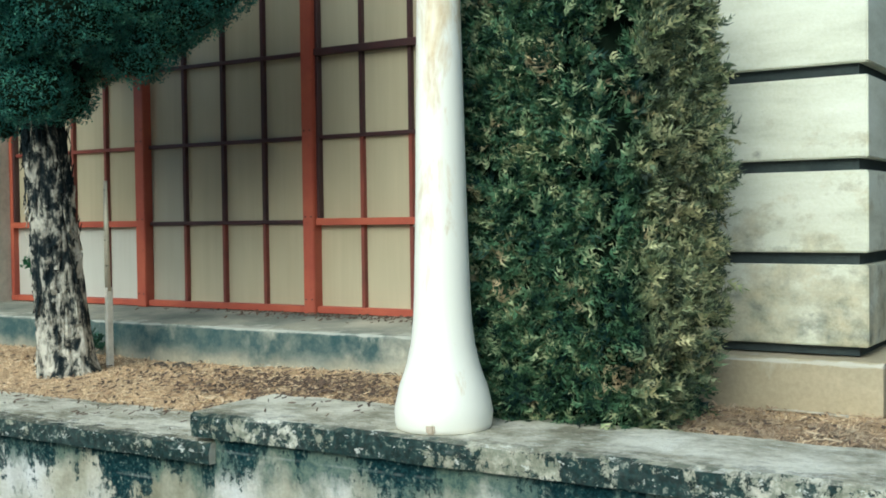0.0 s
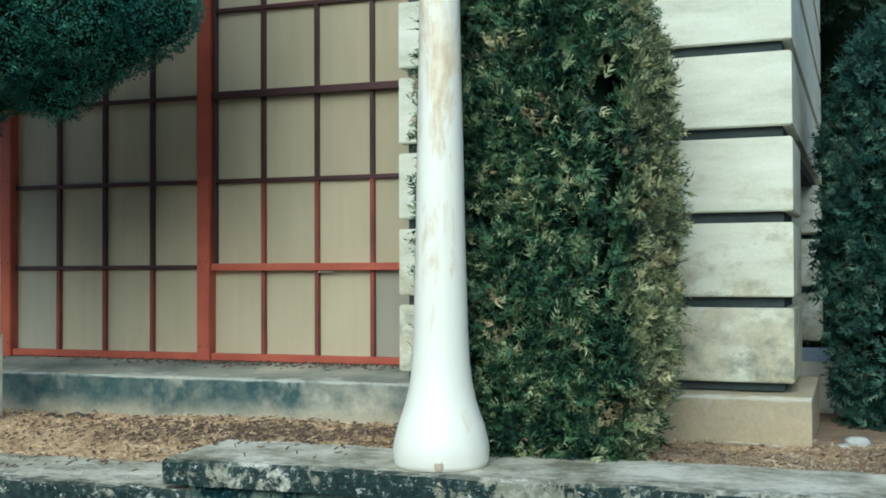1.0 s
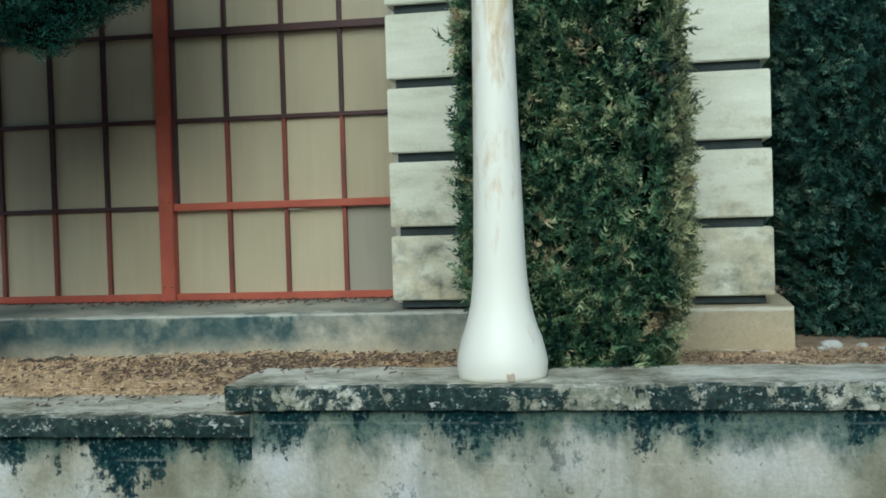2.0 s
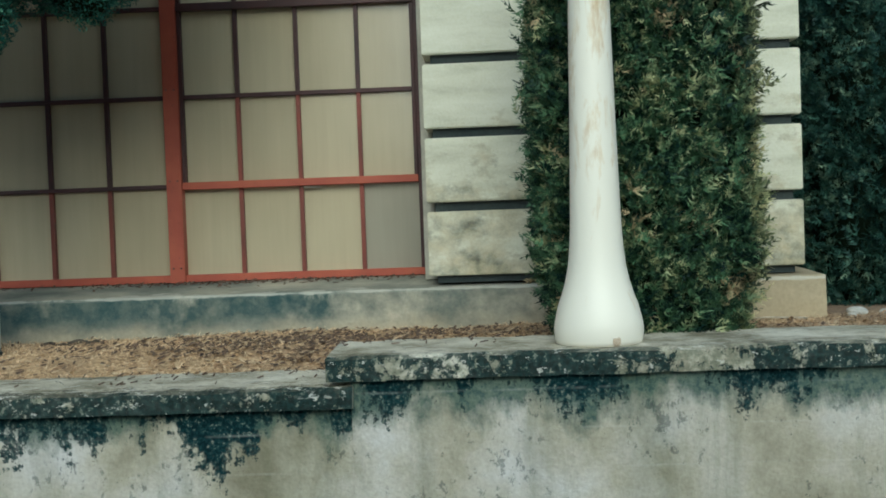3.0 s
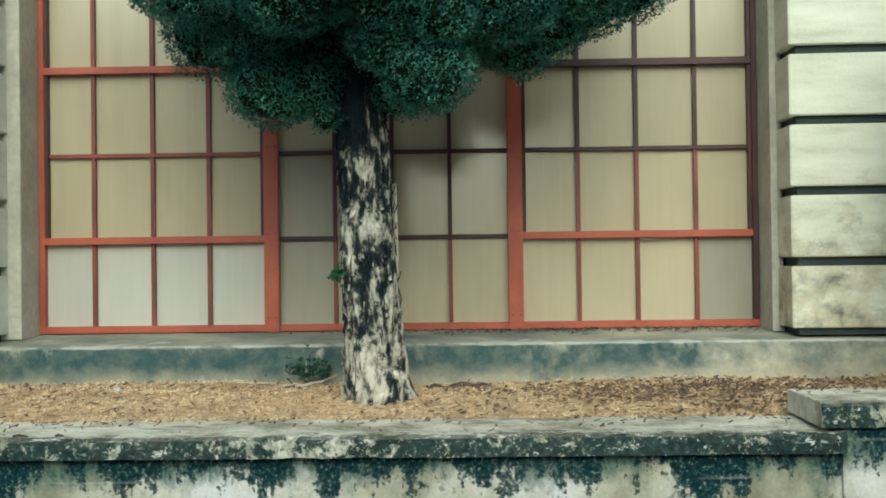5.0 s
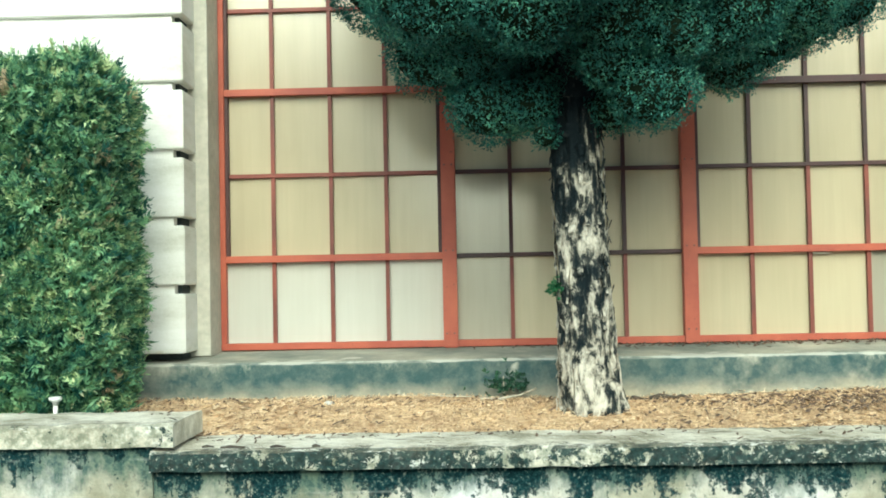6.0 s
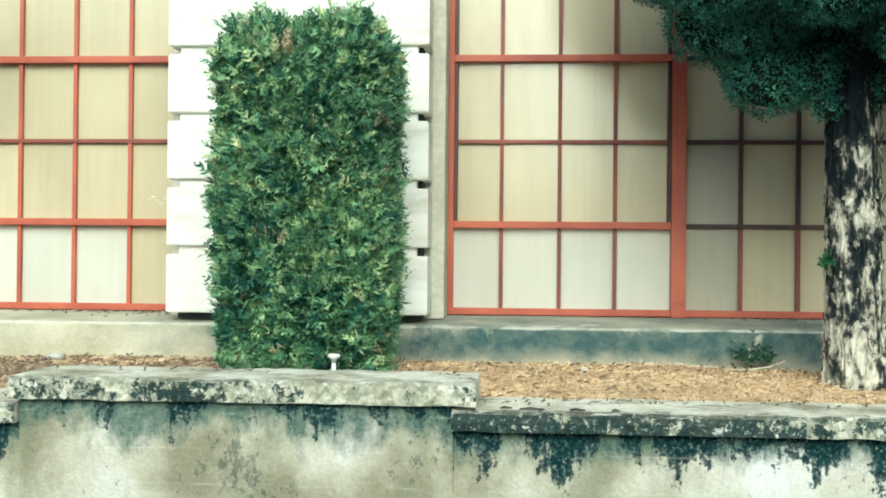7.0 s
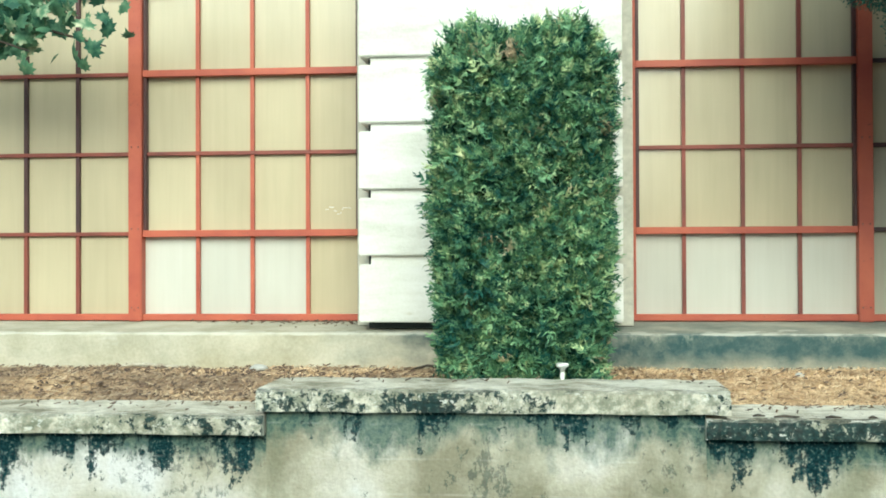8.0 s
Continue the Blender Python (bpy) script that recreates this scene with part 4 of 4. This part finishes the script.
    tagged(from_arrays("shoot", v, f, leaf_material("fresh_shoot_green", (0.02, 0.09, 0.04), (0.04, 0.17, 0.07), (0.10, 0.26, 0.10)), th, "fresh green shoot on the bark"), kind="stuff")
    return th


cypress()

# ---------------------------------------------------------------- stake beside the tree
stake = tagged(empty("stake", -5.03, 4.40, 0.68), "thin peeled pale wooden stake with dark knots beside the tree", "stake")
part("lower_length", box_bm(-0.011, 0.011, -0.021, 0.021, -0.05, 0.46, 0.003), plain("whitewashed_wood", (0.58, 0.55, 0.46), (0.80, 0.76, 0.66), 14, 0.8), stake, "flat whitewashed lower batten")
part("upper_length", tube_bm([(0.0, -0.004, 0.44), (-0.004, -0.004, 0.8), (-0.006, -0.004, 1.05)], [0.016, 0.014, 0.011], 8), M_STAKE, stake, smooth=True)

# ---------------------------------------------------------------- sprinkler
spr = tagged(empty("sprinkler", -7.62, 3.815, 0.70), "small white plastic garden sprinkler behind the coping", "sprinkler")
part("riser", tube_bm([(0, 0, -0.03), (0, 0, 0.10)], [0.011, 0.011], 12), M_PLASTIC, spr, smooth=True)
part("head", lathe_bm([(0.011, 0.085), (0.016, 0.104), (0.030, 0.112), (0.031, 0.124), (0.024, 0.128)], 16), M_PLASTIC, spr, smooth=True)


# ---------------------------------------------------------------- maple branch from beyond the view
def maple():
    rng = np.random.default_rng(9)
    th = tagged(empty("maple_tree", -12.42, 4.35, 0.61), "young broad-leaved maple with a low overhanging branch", "tree")
    part("trunk", tube_bm([(0, 0, -0.05), (0.02, 0, 0.9), (0.0, 0.02, 1.9), (-0.05, 0.0, 3.2)], [0.075, 0.06, 0.05, 0.02], 14), M_DARKBARK, th, smooth=True)
    part("limb", tube_bm([(0.0, 0.02, 1.7), (0.9, 0.2, 2.15), (1.7, 0.3, 2.08), (2.25, 0.32, 1.92)], [0.035, 0.022, 0.012, 0.004], 8), M_DARKBARK, th, smooth=True)
    part("limb", tube_bm([(0.9, 0.2, 2.15), (1.5, 0.1, 2.0), (1.9, 0.1, 1.86)], [0.018, 0.010, 0.004], 8), M_DARKBARK, th, smooth=True)
    outline = [(0, 0), (0.10, 0.05), (0.30, -0.02), (0.30, 0.12), (0.52, 0.22), (0.36, 0.30), (0.46, 0.52), (0.26, 0.44), (0.20, 0.62), (0.12, 0.58), (0.0, 1.0)]
    outline = outline + [(-x, y) for x, y in outline[-2:0:-1]]
    vs, fs = [], []
    spots = [(1.64 + rng.normal(0, 0.27), 0.28 + rng.normal(0, 0.10), 2.03 + rng.normal(0, 0.10)) for _ in range(190)]
    spots += [(1.2 + rng.normal(0, 0.6), 0.15 + rng.normal(0, 0.2), 2.3 + rng.normal(0, 0.25)) for _ in range(130)]
    for p in spots:
        s = rng.uniform(0.08, 0.155)
        m = Euler((rng.uniform(0.6, 2.6), rng.uniform(-0.9, 0.9), rng.uniform(-0.9, 0.9))).to_matrix().to_4x4()
        m = Matrix.Translation(p) @ m
        i0 = len(vs)
        vs.append(tuple(m @ Vector((0, 0.4 * s, 0.05 * s))))
        for x, y in outline:
            vs.append(tuple(m @ Vector((x * s, y * s, -0.25 * s * (x * x + (y - 0.4) ** 2)))))
        k = len(outline)
        fs += [(i0, i0 + 1 + a, i0 + 1 + (a + 1) % k) for a in range(k)]
    mesh = bpy.data.meshes.new("leaves")
    mesh.from_pydata(vs, [], fs)
    tagged(link("leaves", mesh, M_MAPLE, th, "broad lobed maple leaves, some bleached pale"), kind="stuff")


maple()

# ---------------------------------------------------------------- litter on the bed
def litter():
    rng = np.random.default_rng(17)
    n = 68000
    x = rng.uniform(-13.0, 1.0, n)
    y = 3.70 + rng.beta(1.1, 1.2, n) * 1.08
    vs, fs = [], []
    for a, b in zip(x, y):
        if (-8.93 < a < -6.93 or a > -3.27) and b < 3.79:
            continue
        if -12.9 < a and b < 3.76 and rng.random() < 0.7:
            continue
        z = (bed_height(a, b) if b > 3.775 else 0.646) + rng.uniform(0.001, 0.008)
        big = rng.random() < (0.05 if -6.6 < a < -4.2 else 0.11)
        ln, wd = (rng.uniform(0.020, 0.070), rng.uniform(0.005, 0.015)) if big else (rng.uniform(0.004, 0.017), rng.uniform(0.0010, 0.0032))
        q = rng.uniform(0, 3.14)
        c, s = math.cos(q), math.sin(q)
        t1, t2 = rng.normal(0, 0.006), rng.normal(0, 0.006)
        i0 = len(vs)
        vs += [(a - c * ln / 2 + s * wd / 2, b - s * ln / 2 - c * wd / 2, z + t1), (a + c * ln / 2 + s * wd / 2, b + s * ln / 2 - c * wd / 2, z + t2 + 0.002),
               (a + c * ln / 2 - s * wd / 2, b + s * ln / 2 + c * wd / 2, z + t2 + 0.004), (a - c * ln / 2 - s * wd / 2, b - s * ln / 2 + c * wd / 2, z + t1 + 0.003)]
        fs.append((i0, i0 + 1, i0 + 2, i0 + 3))
    vs, fs, tan_vs, tan_fs = [], [], vs, fs
    # dark bark bits gathered by the raised coping, and crumbs blown onto the plinth ledge
    for k in range(4200):
        if k < 2900:
            a, b = (rng.normal(-3.7, 0.45), rng.normal(4.22, 0.26)) if k < 800 else (rng.uniform(-12.5, 0.5), rng.uniform(3.8, 4.74)) if k < 1700 else (rng.normal(-9.6, 0.9), rng.uniform(3.8, 4.74)) if k < 2500 else (rng.normal(-2.9, 0.4), rng.uniform(3.8, 4.74))
            z = bed_height(a, b) + 0.010
            ln, wd = rng.uniform(0.012, 0.04), rng.uniform(0.006, 0.016)
        elif k < 3600:
            # scattered over the copings
            a, b = rng.uniform(-12.0, 0.5), 3.76 - abs(rng.normal(0, 0.17))
            if b < 3.29 or a > -2.6 or (-8.9 < a < -6.95 and k % 3):
                continue
            z = (0.646 if (-6.92 < a < -3.29 or a < -8.96) else 0.761) + 0.002
            ln, wd = rng.uniform(0.008, 0.035), rng.uniform(0.003, 0.009)
        else:
            a, b = rng.normal(-3.9, 0.7) if k % 3 else rng.normal(-8.9, 0.5), 5.36 - abs(rng.normal(0, 0.11))
            if b < 4.9 or -8.75 < a < -7.28 or a > -3.0:
                continue
            z = 0.925 + (b - 5.1) * 0.047 + 0.006
            ln, wd = rng.uniform(0.012, 0.035), rng.uniform(0.005, 0.012)
        if not 3.29 < b < 5.38 or (k < 2900 and b < 3.82):
            continue
        q = rng.uniform(0, 3.1)
        c, s = math.cos(q), math.sin(q)
        i0 = len(vs)
        lift = rng.uniform(0.0, 0.012)
        vs += [(a - c * ln / 2 + s * wd / 2, b - s * ln / 2 - c * wd / 2, z), (a + c * ln / 2 + s * wd / 2, b + s * ln / 2 - c * wd / 2, z + lift),
               (a + c * ln / 2 - s * wd / 2, b + s * ln / 2 + c * wd / 2, z + lift + 0.004), (a - c * ln / 2 - s * wd / 2, b - s * ln / 2 + c * wd / 2, z + 0.004)]
        fs.append((i0, i0 + 1, i0 + 2, i0 + 3))
    tagged(from_arrays("bark_crumbs", vs, fs, M_CRUMBS), "dark bark crumbs on the bed, copings and plinth ledge", "litter", kind="stuff")
    tagged(from_arrays("dry_needles", tan_vs, tan_fs, M_CHIPS), "dry tan needles and bark chips over the soil", "litter", kind="stuff")


litter()


def rock(x, y, size, seed, label="pale rounded stone lying on the soil"):
    bm = bmesh.new()
    bmesh.ops.create_icosphere(bm, subdivisions=2, radius=1.0)
    for v in bm.verts:
        f = 1 + 0.28 * noise.noise(v.co * 1.1 + Vector((seed, seed, 0)))
        v.co = Vector((v.co.x * size * f, v.co.y * size * 0.8 * f, v.co.z * size * 0.45 * f))
    ob = part("stone", bm, M_STONE, None, smooth=True)
    ob.location = (x, y, bed_height(x, y) + size * 0.24)
    ob.rotation_euler = (0, 0, seed)
    return tagged(ob, label, "stone", "loose stones")


for i, (x, y, s) in enumerate(((-0.80, 4.78, 0.060), (-0.86, 4.68, 0.030), (-0.66, 4.80, 0.032), (-0.58, 4.66, 0.026), (-0.45, 4.76, 0.04), (-9.25, 4.50, 0.055), (-6.42, 4.36, 0.030))):
    rock(x, y, s, 1.7 * i + 0.4)


def twig(points, radius, label, mat):
    pts = [(x, y, bed_height(x, y) + h) for x, y, h in points]
    ob = part("twig", tube_bm(pts, [radius * (1 - 0.5 * i / (len(pts) - 1)) for i in range(len(pts))], 6), mat, None, smooth=True)
    return tagged(ob, label, "twig", "fallen twigs")


twig([(-5.66, 4.66, 0.006), (-5.55, 4.64, 0.008), (-5.44, 4.62, 0.028), (-5.36, 4.61, 0.065)], 0.008, "bleached curved twig by the plinth", M_TWIG)
twig([(-5.95, 4.68, 0.008), (-5.78, 4.67, 0.01), (-5.70, 4.68, 0.012)], 0.006, "bleached straight twig by the plinth", M_TWIG)
for x, y, ln, r in ((-4.84, 4.60, 0.11, 0.013), (-4.70, 4.62, 0.13, 0.016), (-4.60, 4.57, 0.08, 0.012), (-4.76, 4.55, 0.07, 0.009)):
    twig([(x - ln / 2, y, 0.006), (x - ln * 0.1, y + 0.02, 0.018), (x + ln / 2, y - 0.01, 0.008)], r, "dark broken bark piece on the litter", M_DARKBARK)
twig([(-8.15, 4.66, 0.01), (-8.35, 4.64, 0.03), (-8.42, 4.64, 0.012)], 0.010, "dark dry twig at the plinth foot", M_DARKBARK)
twig([(-9.75, 4.66, 0.01), (-9.95, 4.62, 0.03), (-10.1, 4.62, 0.012)], 0.014, "pale dry stick at the plinth foot", M_TWIG)
twig([(-1.10, 4.60, 0.01), (-1.30, 4.58, 0.02), (-1.42, 4.61, 0.01)], 0.006, "thin dry twig at the plinth foot", M_TWIG)

def sliver(x, y, ln, turn):
    bm = tube_bm([(-ln / 2, 0, 0.004), (-ln * 0.1, 0.003, 0.007), (ln / 2, -0.002, 0.004)], [0.004, 0.0065, 0.003], 6)
    ob = part("twig", bm, M_DARKBARK, None, smooth=True)
    ob.matrix_basis = pose(x, y, 0.646, 0, 0, turn)
    tagged(ob, "dark sliver of bark lying on the low coping", "twig", "fallen twigs")


sliver(-6.69, 3.315, 0.105, 2)
sliver(-6.50, 3.310, 0.065, -4)
sliver(-6.34, 3.312, 0.035, 3)
sliver(-6.80, 3.34, 0.05, 8)


# small weed against the plinth
def weed():
    rng = np.random.default_rng(31)
    th = tagged(empty("weed", -5.53, 4.70, 0.70), "small dark green weed against the plinth", "weed")
    b = np.abs(rng.normal(0, 1, (90, 3))) * np.array([0, 0, 0.055]) + rng.normal(0, 1, (90, 3)) * np.array([0.060, 0.015, 0.015]) + np.array([0, -0.01, 0.04])
    v, f = leaflets(rng, b, unit(np.tile([0.0, -0.5, 0.6], (90, 1))), 4, 0.030, 0.012, 1.2)
    from_arrays("foliage", v, f, leaf_material("weed_green", (0.022, 0.07, 0.045), (0.05, 0.13, 0.075), (0.12, 0.22, 0.11)), th)
    part("stem", tube_bm([(0, 0, -0.02), (0, 0, 0.12)], [0.004, 0.003], 6), M_TWIG, th)


weed()

# threshold of the side opening
tagged(part("doorstep", box_bm(-1.33, -0.93, 6.0, 7.2, 0.60, 0.965, 0.012, 2), M_PIER), "pale concrete step at the side opening", "step", kind="structure")
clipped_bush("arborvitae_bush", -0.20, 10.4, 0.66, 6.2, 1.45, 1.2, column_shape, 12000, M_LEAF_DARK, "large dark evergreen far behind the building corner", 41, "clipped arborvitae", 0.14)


# dried white smear on one pane of the far window
def smear():
    rng = np.random.default_rng(77)
    bm = bmesh.new()
    for k in range(16):
        u = k / 15
        cx, cz = -9.06 + 0.15 * u, 1.63 + 0.022 * math.sin(u * 9) + rng.normal(0, 0.006)
        m = Matrix.Translation((cx, 5.4385, cz)) @ Matrix.Diagonal((rng.uniform(0.005, 0.011), 0.0012, rng.uniform(0.0015, 0.004), 1))
        bmesh.ops.create_icosphere(bm, subdivisions=1, radius=1.0, matrix=m)
    part("paint_smear", bm, M_PLASTIC, bpy.data.objects["window_2"], "dried white paint smear on the glass")


smear()

part("paint_flake", box_bm(-3.67, -3.575, 5.407, 5.4105, 1.453, 1.465, 0.001), M_JAMB, bpy.data.objects["window_1"], "peeling white strip under the vent rail")
